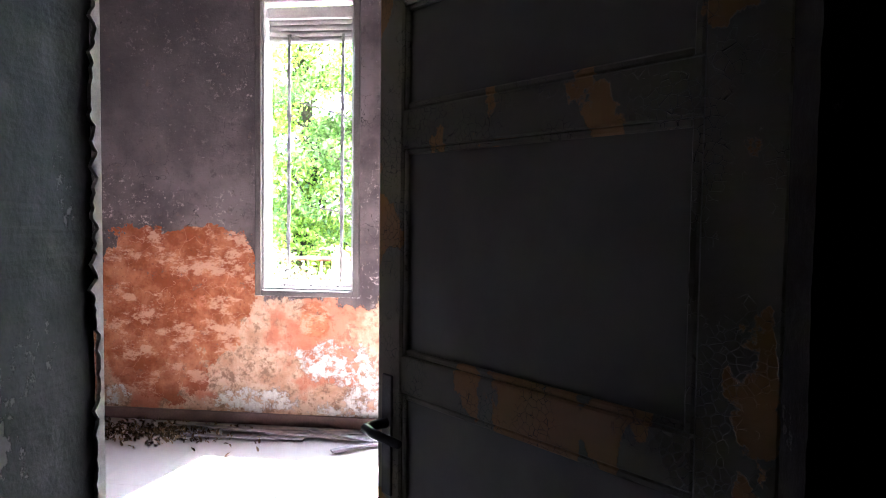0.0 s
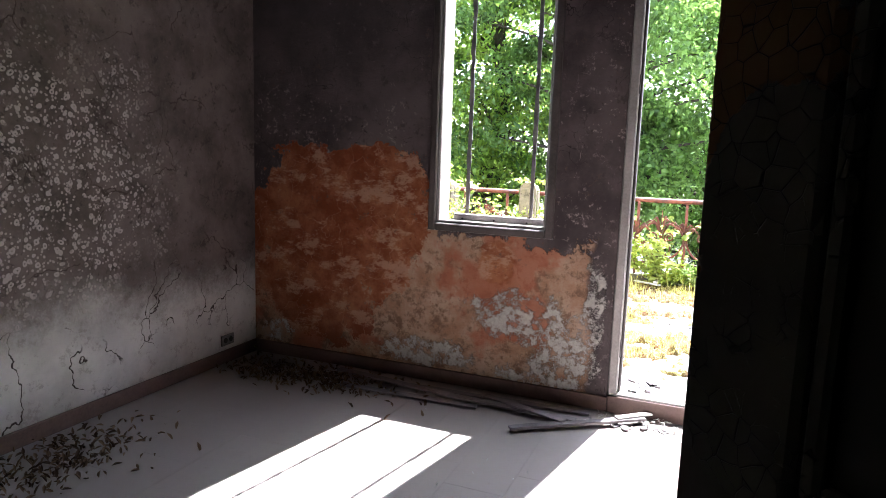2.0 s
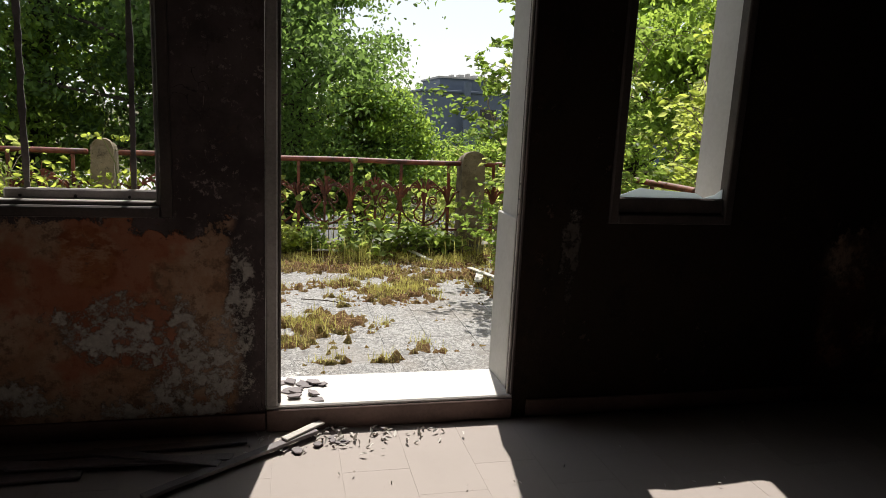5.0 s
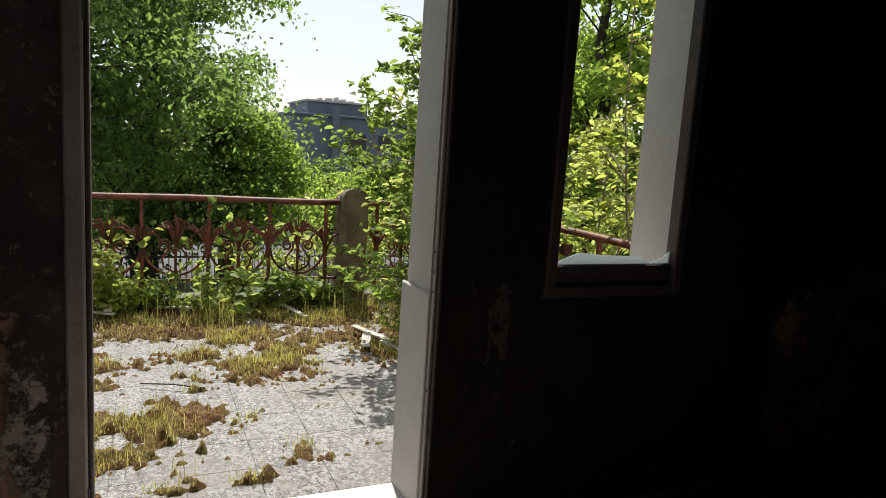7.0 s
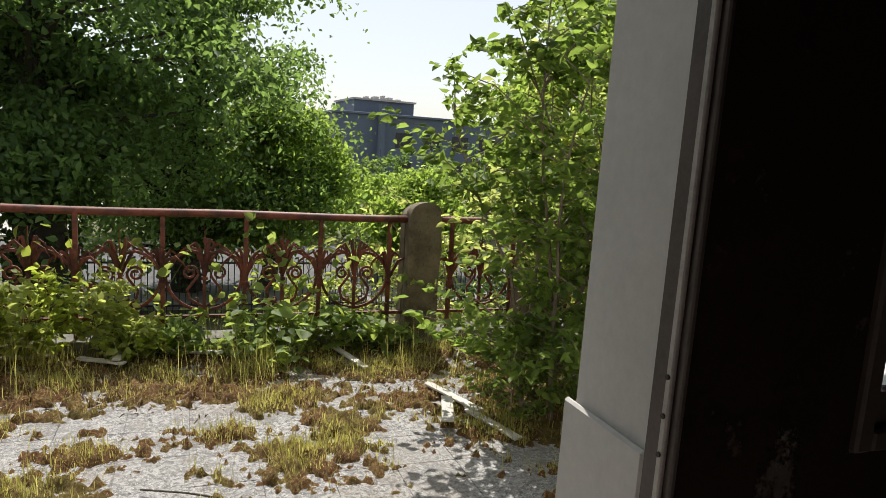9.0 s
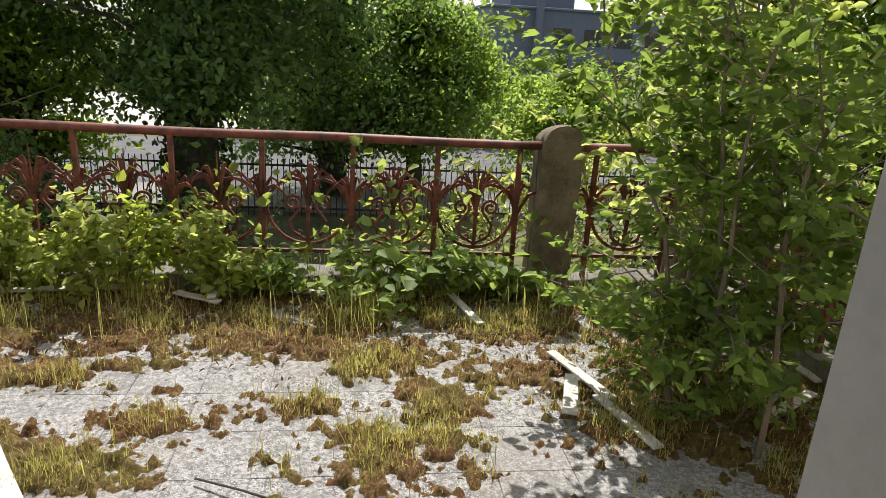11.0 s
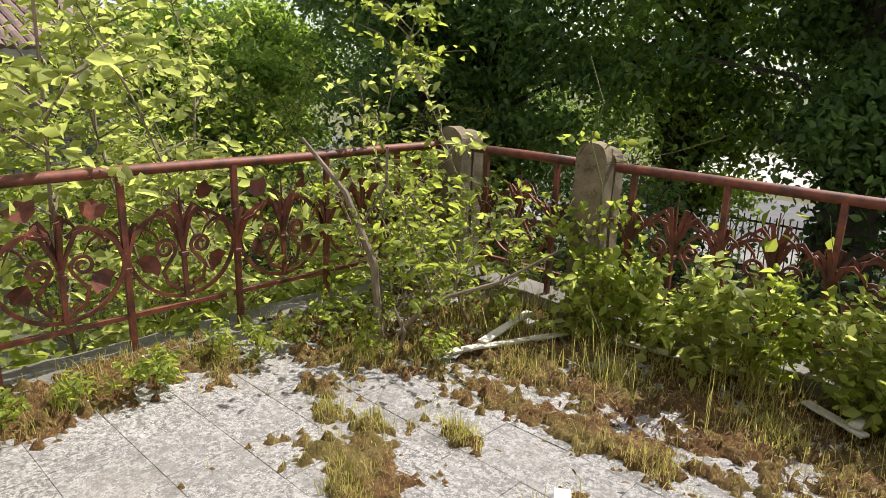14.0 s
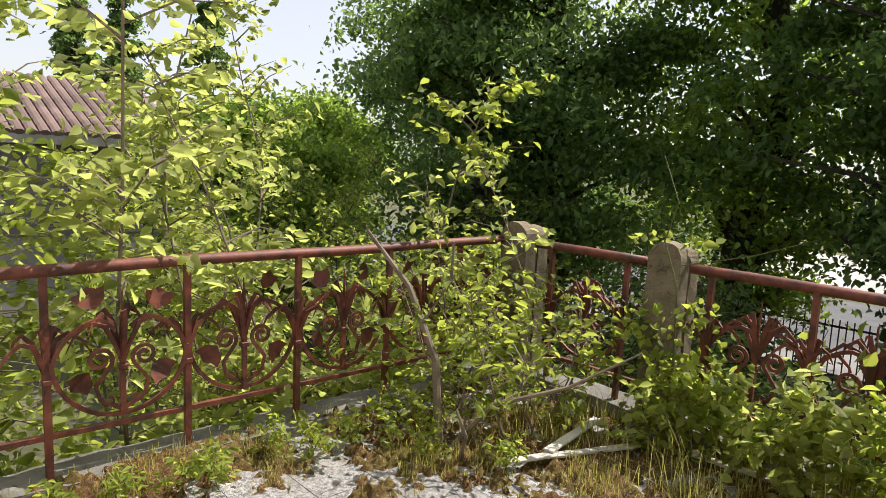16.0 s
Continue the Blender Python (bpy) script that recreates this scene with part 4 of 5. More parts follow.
# ---------------------------------------------------------------- moss, grass and litter on the terrace
MOSS_A = [(-0.429, 6.747, 0.288, 0.096), (-0.171, 6.422, 0.269, 0.211), (0.096, 6.518, 0.154, 0.115), (-1.26, 6.518, 0.288, 0.163), (-0.954, 6.651, 0.25, 0.077), (-1.145, 6.355, 0.23, 0.096), (-1.575, 7.052, 0.336, 0.125), (-1.24, 7.1, 0.192, 0.067), (-1.049, 7.501, 0.864, 0.25), (-0.572, 7.358, 0.48, 0.192), (-0.075, 7.215, 0.346, 0.211), (0.24, 6.995, 0.25, 0.154)]
MOSS_B = [(0.622, 7.597, 0.432, 0.288), (-2.148, 6.26, 0.288, 0.154), (-2.052, 6.67, 0.115, 0.058), (-2.367, 6.46, 0.067, 0.048), (-2.196, 7.024, 0.432, 0.115), (-1.622, 7.033, 0.211, 0.067), (-2.768, 6.518, 0.115, 0.067), (-2.501, 6.422, 0.115, 0.077), (-3.007, 6.976, 0.48, 0.336), (-3.341, 6.021, 0.211, 0.72), (-3.341, 5.352, 0.24, 0.48), (-2.386, 7.549, 0.768, 0.432)]
MOSS_C = [(-1.9, 7.35, 0.5, 0.22), (-0.3, 7.25, 0.35, 0.14), (-1.3, 7.5, 0.7, 0.2), (-0.715, 7.835, 2.304, 0.269), (0.049, 6.833, 0.192, 0.288), (-0.715, 5.782, 0.403, 0.192), (-0.906, 5.467, 0.288, 0.154), (-1.126, 5.181, 0.134, 0.115), (-0.114, 5.276, 0.096, 0.096), (-0.667, 5.114, 0.288, 0.048), (1.242, 6.976, 0.672, 0.768), (1.529, 6.212, 0.384, 0.48), (-0.524, 6.193, 0.067, 0.048), (-1.431, 6.164, 0.096, 0.058), (-1.03, 6.9, 0.058, 0.038)]


def moss_height(x, y):
    """Over 0 where moss grows; metres, roughly."""
    best = -1.0
    for cx, cy, rx, ry in MOSS_A + MOSS_B + MOSS_C:
        d = 1 - math.hypot((x - cx) / rx, (y - cy) / ry)
        if d > best:
            best = d
    p = Vector((x, y, 0))
    return best * 0.8 + 0.8 * noise.noise(p * 4.2) + 0.7 * noise.noise(p * 11) + 0.65 * noise.noise(p * 25) + 0.4 * noise.noise(p * 55) - 0.12


def moss():
    step, x0, y0 = 0.014, RX0 + 0.05, O + 0.03
    nx, ny = int((RX1 - RX0 - 0.1) / step), int((RY - 0.07 - y0) / step)
    h = np.array([[moss_height(x0 + i * step, y0 + j * step) for j in range(ny)] for i in range(nx)])
    ids, verts, faces = {}, [], []

    def vid(i, j):
        if (i, j) not in ids:
            ids[i, j] = len(verts)
            x, y = x0 + i * step, y0 + j * step
            v = h[i, j]
            z = ZT - 0.004 + (max(0.0, min(v, 0.5)) ** 0.5) * 0.066 * (0.7 + 0.9 * noise.noise(Vector((x, y, 3)) * 22)) if v > 0 else ZT - 0.008
            z += max(0.0, 0.05 - 0.5 * (x - x0)) if v > 0 else 0.0
            verts.append((x + 0.008 * noise.noise(Vector((x, y, 7)) * 40), y + 0.008 * noise.noise(Vector((x, y, 9)) * 40), z))
        return ids[i, j]

    for i in range(nx - 1):
        for j in range(ny - 1):
            if max(h[i, j], h[i + 1, j], h[i, j + 1], h[i + 1, j + 1]) > 0:
                faces.append((vid(i, j), vid(i + 1, j), vid(i + 1, j + 1), vid(i, j + 1)))
    me = arrays_mesh("moss", verts, faces, M_MOSS)
    tagged(new("moss", me), "cushions of brown and green moss over the slabs", "moss", kind="stuff")
    return np.array([(v[0], v[1], v[2]) for v in verts]), np.array([h[i, j] for (i, j) in ids])


MOSS_PTS, MOSS_H = moss()
rng = np.random.default_rng(5)


def grass_on_moss():
    ok = np.where(MOSS_H > 0.04)[0]
    dens = np.array([0.25 + 1.4 * noise.noise(Vector((p[0], p[1], 1)) * 3.1) for p in MOSS_PTS[ok]])
    pick = rng.choice(ok, 36000, p=np.clip(dens, 0.05, None) / np.clip(dens, 0.05, None).sum())
    roots = MOSS_PTS[pick] + rng.normal(scale=(0.016, 0.016, 0), size=(len(pick), 3))
    hs = np.clip(rng.gamma(2.0, 0.013, len(pick)), 0.008, 0.12)
    tagged(new("grass", blades("grass", roots, hs, M_GRASS, rng, 0.0016, 0.5)), "short yellow-green grass in the moss", "grass", kind="stuff")
    back = ok[(MOSS_PTS[ok][:, 1] > 7.25)]
    wt = np.array([max(0.0, noise.noise(Vector((p[0], p[1], 5)) * 3.0)) ** 2 + 0.01 for p in MOSS_PTS[back]])
    pick = rng.choice(back, 1500, p=wt / wt.sum())
    roots = MOSS_PTS[pick] + rng.normal(scale=(0.02, 0.02, 0), size=(len(pick), 3))
    tagged(new("tall_grass", blades("tall_grass", roots, np.clip(rng.gamma(3.0, 0.055, len(pick)), 0.05, 0.45), M_GRASS, rng, 0.0014, 0.6)), "tall thin seeding grass along the kerb", "grass", kind="stuff")


grass_on_moss()


def litter(name, label, cx, cy, rx, ry, n, z, size, material):
    p = np.stack([rng.normal(cx, rx, n), rng.normal(cy, ry, n), z + rng.uniform(0.003, 0.022, n)], 1)
    tagged(new(name, leaves(name, p, size, material, rng, 0.35, 0.0, None, 0.9)), label, "litter", kind="stuff")


litter("dead_leaves", "heap of dry brown leaves and chips on the floor", -2.75, 4.3, 0.32, 0.12, 700, 0, 0.042, M_DRY)
litter("dead_leaves", "heap of dry brown leaves by the skirting", -3.1, 2.85, 0.14, 0.22, 420, 0, 0.04, M_DRY)
litter("terrace_litter", "dry leaves and twigs strewn on the terrace", -0.75, 7.5, 1.4, 0.26, 1800, ZT + 0.02, 0.03, M_DRY)
litter("plaster_crumbs", "crumbs of paint and plaster inside the door", -0.6, 4.47, 0.27, 0.06, 90, 0.0, 0.035, M_LATH)
litter("plaster_flakes", "loose pale flakes over the floor", -0.65, 3.7, 0.8, 0.55, 70, 0.0, 0.018, M_LATH)


def slate_shard(x, y, z, size, turn, rnd):
    """A broken flat piece of slate, a few millimetres thick."""
    bm = bmesh.new()
    n = rnd.choice((4, 5, 5, 6))
    rim = [(size * rnd.uniform(0.6, 1.0) * math.cos(2 * math.pi * k / n), size * 0.6 * rnd.uniform(0.6, 1.0) * math.sin(2 * math.pi * k / n)) for k in range(n)]
    lo, hi = ([bm.verts.new((u, v, w)) for u, v in rim] for w in (0.0, 0.006))
    bm.faces.new(lo[::-1])
    bm.faces.new(hi)
    for k in range(n):
        bm.faces.new((lo[k], lo[(k + 1) % n], hi[(k + 1) % n], hi[k]))
    tagged(part("slate_shard", bm, M_SLAT, None, m=pose(x, y, z, rnd.uniform(-4, 4), rnd.uniform(-4, 4), turn)), "broken flat grey shard lying by the doorway", "shard", "broken shards")


srnd = random.Random(17)
for k in range(14):
    slate_shard(srnd.uniform(-0.9, -0.7), srnd.uniform(F + 0.02, O - 0.06), ZT + 0.002 + 0.004 * (k % 4), srnd.uniform(0.035, 0.07), srnd.uniform(0, 360), srnd)
for k in range(9):
    slate_shard(srnd.uniform(-0.92, -0.55), srnd.uniform(4.33, 4.53), 0.003 + 0.004 * (k % 2), srnd.uniform(0.02, 0.045), srnd.uniform(0, 360), srnd)


# ---------------------------------------------------------------- loose laths
def lath(name, label, p0, p1, w, material, z=None, thick=0.012, lift=0.0):
    z = ZT if z is None else z
    a, b = Vector((*p0, z)), Vector((*p1, z))
    ln = (b - a).length
    bm = bmesh.new()
    box(bm, 0, ln, -w / 2, w / 2, 0, thick, bevel=0.002)
    bmesh.ops.subdivide_edges(bm, edges=[e for e in bm.edges if e.calc_length() > ln * 0.5], cuts=6)
    wobble(bm, 0.004, 9, p0[0] * 3)
    ob = part(name, bm, material, None, m=Matrix.Translation(a + Vector((0, 0, 0.006))) @ Matrix.Rotation(math.atan2(b.y - a.y, b.x - a.x), 4, "Z") @ Matrix.Rotation(-lift, 4, "Y"))
    return tagged(ob, label, "lath", "loose laths")


WL = "weathered white wooden lath lying on the terrace"
lath("wooden_lath", WL, (0.259, 7.931), (0.373, 7.473), 0.045, M_LATH, ZT + 0.03)
lath("wooden_lath", WL, (0.65, 7.167), (0.794, 6.737), 0.05, M_LATH, ZT + 0.03)
lath("wooden_lath", WL + " across another", (0.669, 6.9), (0.564, 6.594), 0.06, M_LATH, ZT + 0.05)
lath("wooden_lath", WL, (0.746, 6.785), (0.851, 6.403), 0.05, M_LATH, ZT + 0.02)
lath("wooden_lath", WL, (-1.575, 6.632), (-1.221, 6.116), 0.055, M_LATH, ZT + 0.02)
lath("wooden_lath", WL, (-2.597, 7.826), (-2.501, 7.31), 0.05, M_LATH, ZT + 0.05)
lath("wooden_lath", WL + " crossing another", (-2.31, 7.74), (-2.577, 7.071), 0.045, M_LATH, ZT + 0.035)
lath("wooden_lath", WL + " by the kerb", (-2.1, 7.874), (-1.336, 7.96), 0.05, M_LATH, ZT + 0.03)
lath("wooden_lath", WL + " by the kerb", (-1.202, 7.826), (-0.954, 7.692), 0.045, M_LATH, ZT + 0.05)
lath("wooden_lath", WL + " by the kerb", (-0.82, 7.941), (-0.419, 7.855), 0.045, M_LATH, ZT + 0.04)
lath("wooden_lath", WL + " by the kerb", (-1.011, 7.931), (-0.992, 7.702), 0.05, M_LATH, ZT + 0.07)
lath("wooden_lath", WL + " under the shrub", (1.777, 7.215), (1.825, 6.861), 0.05, M_LATH, ZT + 0.03)
lath("wooden_lath", WL + " under the shrub", (1.433, 6.355), (1.873, 6.575), 0.05, M_LATH, ZT + 0.03)
lath("wooden_lath", WL + " under the shrub", (1.338, 6.546), (1.72, 6.766), 0.05, M_LATH, ZT + 0.03)
DL = "dusty grey lath lying on the room floor"
lath("floor_lath", DL, (-2.489, 4.25), (-1.627, 4.287), 0.05, M_SLAT, 0.0)
lath("floor_lath", DL, (-2.263, 4.416), (-1.037, 4.48), 0.045, M_SLAT, 0.0)
lath("floor_lath", DL, (-1.9, 4.352), (-1.083, 4.324), 0.05, M_SLAT, 0.012)
lath("floor_lath", DL, (-1.627, 4.416), (-1.128, 4.25), 0.045, M_SLAT, 0.024)
lath("floor_lath", DL, (-2.626, 4.462), (-1.809, 4.352), 0.05, M_SLAT, 0.012)
lath("floor_lath", "broken grey lath reaching into the sunlight", (-1.373, 4.066), (-0.747, 4.508), 0.04, M_SLAT, 0.012, 0.016)
lath("floor_lath", "short broken lath in the sunlight", (-0.883, 4.416), (-0.72, 4.563), 0.035, M_LATH, 0.03, 0.01)

bm = bmesh.new()
sweep(bm, [(-0.78, 6.31, ZT + 0.02), (-0.62, 6.23, ZT + 0.03), (-0.46, 6.16, ZT + 0.02)], 0.004, 6)
tagged(part("twig", bm, M_BARK), "thin dark twig lying on the slabs", "twig")


def socket():
    s = thing("wall_socket", "grimy wall socket above the skirting", "socket", pose(LW + 0.001, 4.3, 0.15))
    part("plate", boxes((0, 0.012, -0.06, 0.06, -0.035, 0.035), bevel=0.004), M_SOCKET, s)
    for y in (-0.025, 0.025):
        bm = bmesh.new()
        sweep(bm, [(0.01, y, 0), (0.015, y, 0)], 0.018, 10)
        part("insert", bm, M_METAL, s)


socket()


def glass_shard():
    dusty = leaf_mat("dusty_glass", (0.5, 0.54, 0.55), (0.6, 0.64, 0.65), (0.7, 0.76, 0.78), 0.6)
    bm = bmesh.new()
    x0, x1, z0 = WIN_R[0] + 0.05, WIN_R[1] - 0.05, WIN_R[2] + 0.125
    w = x1 - x0
    top = [(0, 0.0), (0.0, 0.015), (0.2, 0.055), (0.4, 0.045), (0.62, 0.04), (0.74, 0.035), (0.82, 0.012), (0.93, 0.03), (1.0, 0.06), (1.0, 0.0)]
    a = [bm.verts.new((x0 + u * w, F + 0.02, z0 - 0.01 + v)) for u, v in top]
    b = [bm.verts.new((x0 + u * w, F + 0.024, z0 - 0.01 + v)) for u, v in top]
    bm.faces.new(a)
    bm.faces.new(b[::-1])
    for i in range(len(a)):
        j = (i + 1) % len(a)
        bm.faces.new((a[i], b[i], b[j], a[j]))
    part("glass_shard", bm, dusty, win_r, "broken dusty pane left in the sash")


glass_shard()


# ---------------------------------------------------------------- plants
def stem_path(rnd, base, height, lean, n=7, curl=0.12):
    a = rnd.uniform(0, 2 * math.pi)
    p = Vector(base)
    d = Vector((math.cos(a) * lean, math.sin(a) * lean, 1)).normalized()
    pts = [p.copy()]
    for _ in range(n):
        d = (d + Vector((rnd.gauss(0, curl), rnd.gauss(0, curl), 0.05))).normalized()
        p = p + d * height / n
        pts.append(p.copy())
    return pts


def along(pts, q):
    q = max(0.0, min(0.9999, q)) * (len(pts) - 1)
    i = int(q)
    return pts[i].lerp(pts[i + 1], q - i)


def shrub(name, label, category, stems, height, leaf, leaf_size, per_stem, seed, lean=0.25, spread=0.16, stem_r=0.012, stem_mat=None, start=0.15, aspect=0.5, twigs=6, flat=0.45):
    """Stems from the points given, twigs off them and leaves along the twigs."""
    rnd, r = random.Random(seed), np.random.default_rng(seed)
    base = Vector(stems[0])
    t = thing(name, label, category, Matrix.Translation(base))
    pts_all, ax = [], []
    thin = bmesh.new()
    for s in stems:
        wood = bmesh.new()
        h = height * rnd.uniform(0.65, 1.1)
        pts = stem_path(rnd, Vector(s) - base, h, lean)
        sweep(wood, pts, [stem_r * (1 - 0.8 * i / (len(pts) - 1)) for i in range(len(pts))], 5)
        for j in range(twigs):
            q = rnd.uniform(start, 1.0)
            o = along(pts, q)
            a = rnd.uniform(0, 2 * math.pi)
            ln = spread * rnd.uniform(0.6, 1.8) * (1.15 - 0.5 * q)
            e = o + Vector((math.cos(a) * ln, math.sin(a) * ln, ln * rnd.uniform(0.0, 0.7)))
            mid = o.lerp(e, 0.5) + Vector((0, 0, ln * 0.12))
            sweep(thin, [o, mid, e], [stem_r * 0.35, stem_r * 0.25, stem_r * 0.1], 4)
            k = max(3, per_stem // twigs)
            for i in range(k):
                c = o.lerp(e, rnd.uniform(0.15, 1.1))
                pts_all.append((c.x + rnd.gauss(0, leaf_size * 0.6), c.y + rnd.gauss(0, leaf_size * 0.6), c.z + rnd.gauss(0, leaf_size * 0.4)))
                ax.append((math.cos(a) + rnd.gauss(0, 0.8), math.sin(a) + rnd.gauss(0, 0.8), rnd.gauss(0, 0.3)))
        part("stem", wood, stem_mat or M_TWIG, t)
    tagged(part("twig", thin, stem_mat or M_TWIG, t), kind="stuff")
    part("foliage", leaves("foliage", pts_all, leaf_size, leaf, r, aspect, 0.25, np.array(ax), flat), None, t)
    return t


def tree(name, label, x, y, z, h, trunk_r, crown, clumps, per, leaf_size, leaf, seed, lean=(0, 0), ivy=0, low=0.25):
    """A tapered trunk, limbs to every clump, and a crown of clumps. crown: radius and half height."""
    rnd, r = random.Random(seed), np.random.default_rng(seed)
    t = thing(name, label, "tree", Matrix.Translation((x, y, z)))
    wood = bmesh.new()
    top = Vector((lean[0], lean[1], h * 0.85))
    trunk = [top * q + Vector((rnd.gauss(0, 0.12), rnd.gauss(0, 0.12), 0)) * (q > 0) for q in np.linspace(0, 1, 9)]
    sweep(wood, trunk, [trunk_r * (1.15 - 0.95 * i / 8) for i in range(9)], 9)
    cen, pts = [], []
    zc, (cr, ch) = h * (1 + low) / 2, crown
    while len(cen) < clumps:
        a, u, v = rnd.uniform(0, 2 * math.pi), rnd.random() ** 0.45, rnd.uniform(-1, 1)
        lobe = 0.82 + 0.55 * noise.noise(Vector((1.4 * math.cos(a), 1.4 * math.sin(a), 2.2 * v + seed)))
        rad = cr * u * math.sqrt(max(0.05, 1 - v * v * 0.9)) * lobe * rnd.uniform(0.85, 1.15)
        cen.append((a, Vector((lean[0] * 0.7 + rad * math.cos(a), lean[1] * 0.7 + rad * math.sin(a), zc + ch * v))))
    for a, c in cen:
        q = max(0.12, min(0.98, (c.z - 0.3 * cr) / (h * 0.85)))
        o = along(trunk, q)
        mid = o.lerp(c, 0.55) + Vector((rnd.gauss(0, 0.2), rnd.gauss(0, 0.2), rnd.uniform(0, 0.3)))
        lr = trunk_r * 0.28 * (1.1 - q)
        sweep(wood, [o, mid, c], [lr, lr * 0.6, lr * 0.15], 4)
        # a spray of leaves, longer outwards than across, its tip hanging
        sx = rnd.uniform(0.24, 0.5) * (cr / 2.6) ** 0.5
        out, across = r.normal(0, sx * 1.2, per), r.normal(0, sx * 0.95, per)
        drop = 0.17 * np.clip(out, 0, None) ** 2 / sx + 0.1 * np.abs(across)
        pts.append(np.stack([c.x + out * math.cos(a) - across * math.sin(a), c.y + out * math.sin(a) + across * math.cos(a), c.z + r.normal(0, sx * 0.5, per) - drop], 1))
    part("trunk", wood, M_BARK, t)
    part("crown", leaves("crown", np.concatenate(pts), leaf_size, leaf, r, 0.62, 0.35, None, 0.55), None, t)
    if ivy:
        q = r.uniform(0.0, 0.9, ivy)
        a = r.uniform(0, 2 * np.pi, ivy)
        base = np.array([along(trunk, v) for v in q])
        rr = (trunk_r * (1.2 - 0.9 * q) + np.abs(r.normal(0.03, 0.1, ivy)))[:, None]
        part("ivy", leaves("ivy", base + rr * np.stack([np.cos(a), np.sin(a), 0 * a], 1), 0.11, M_IVY, r, 0.8, 0.5, None, 0.2), None, t, "dark ivy round the trunk")
    return t


GZ = -2.3
# the big shrub on the terrace
shrub("terrace_shrub", "dense young shrub growing through the terrace slabs", "shrub", [(1.2 + 0.33 * math.cos(i * 2.4) * (i % 3) * 0.5, 6.75 + 0.38 * math.sin(i * 2.4) * (i % 3) * 0.5, ZT) for i in range(8)], 2.6, M_BUSH, 0.058, 900, 11, 0.2, 0.4, 0.014, twigs=24, start=0.1, aspect=0.6)
shrub("terrace_shrub", "low leafy shoots in front of the shrub", "shrub", [(0.9 + 0.12 * i, 6.6 + 0.13 * (i % 3), ZT) for i in range(5)], 0.5, M_BUSH, 0.04, 260, 12, 0.4, 0.2, 0.006, twigs=12)
shrub("terrace_shrub", "tall yellow-green saplings behind the shrub", "shrub", [(1.35 + 0.16 * i, 7.6 + 0.2 * (i % 2), ZT) for i in range(5)], 2.5, M_YOUNG, 0.07, 300, 13, 0.18, 0.3, 0.012, twigs=16)
# saplings beyond the railing
for i, (x, y, h) in enumerate(((0.42, 8.8, 3.9), (0.95, 8.9, 3.6), (1.5, 8.8, 4.6), (2.5, 8.6, 5.4), (2.5, 7.3, 5.0), (2.6, 6.2, 4.8), (3.6, 7.2, 6.0), (4.5, 8.5, 6.5))):
    shrub("sapling", "young maple sapling with bright leaves behind the railing", "sapling", [(x, y, GZ), (x + 0.2, y + 0.15, GZ), (x - 0.15, y + 0.2, GZ)], h, M_YOUNG if i % 2 == 0 else M_SHRUB, 0.075, 560, 30 + i, 0.07, 0.36, 0.018, twigs=30, start=0.4)
for i, (x, y, h) in enumerate(((-4.3, 8.2, 3.5), (-4.3, 7.1, 4.1), (-4.4, 6.3, 4.7), (-4.9, 5.7, 5.1), (-5.4, 6.6, 5.3), (-4.6, 5.0, 4.2), (-5.2, 7.9, 4.1), (-6.3, 7.3, 4.7), (-6.0, 5.4, 4.6), (-4.1, 5.5, 3.3), (-4.1, 6.7, 3.2))):
    shrub("sapling", "bright yellow-green sapling crowding the railing", "sapling", [(x, y, GZ), (x + 0.3, y + 0.1, GZ), (x - 0.15, y + 0.3, GZ)], h, M_YOUNG if i % 3 else M_SHRUB, 0.078, 720, 50 + i, 0.08, 0.42, 0.018, twigs=42, start=0.35, aspect=0.62)
# the bush in the corner by the posts
shrub("corner_bush", "tangled leafy bush in the corner of the railing", "bush", [(-2.95 + 0.25 * math.cos(i * 2.4), 7.45 + 0.28 * math.sin(i * 2.4), ZT) for i in range(11)], 0.8, M_SHRUB, 0.055, 150, 71, 0.55, 0.28, 0.008, twigs=14)
shrub("corner_bush", "tall leafy shoots over the corner post", "bush", [(-3.25, 7.75, ZT), (-3.0, 7.85, ZT), (-3.3, 7.45, ZT)], 1.5, M_YOUNG, 0.065, 70, 72, 0.2, 0.2, 0.008, twigs=10, start=0.45)
bm = bmesh.new()
sweep(bm, [(-2.95, 7.05, ZT), (-3.03, 7.07, 0.5), (-3.22, 7.05, 0.82), (-3.45, 6.95, 1.08)], [0.022, 0.02, 0.015, 0.009], 7)
sweep(bm, [(-3.12, 7.06, 0.66), (-3.05, 7.17, 0.87), (-3.02, 7.15, 1.07)], [0.012, 0.009, 0.006], 6)
sweep(bm, [(-2.9, 7.1, ZT), (-2.7, 7.15, 0.35), (-2.4, 7.3, 0.5), (-2.1, 7.35, 0.72)], [0.014, 0.012, 0.008, 0.004], 6)
sweep(bm, [(-2.75, 7.0, ZT + 0.02), (-2.7, 6.98, 0.25), (-2.76, 6.97, 0.36)], [0.009, 0.009, 0.006], 6)
wobble(bm, 0.012, 8, 4)
tagged(part("dead_branch", bm, M_TWIG), "bare grey branch leaning over the railing", "branch")
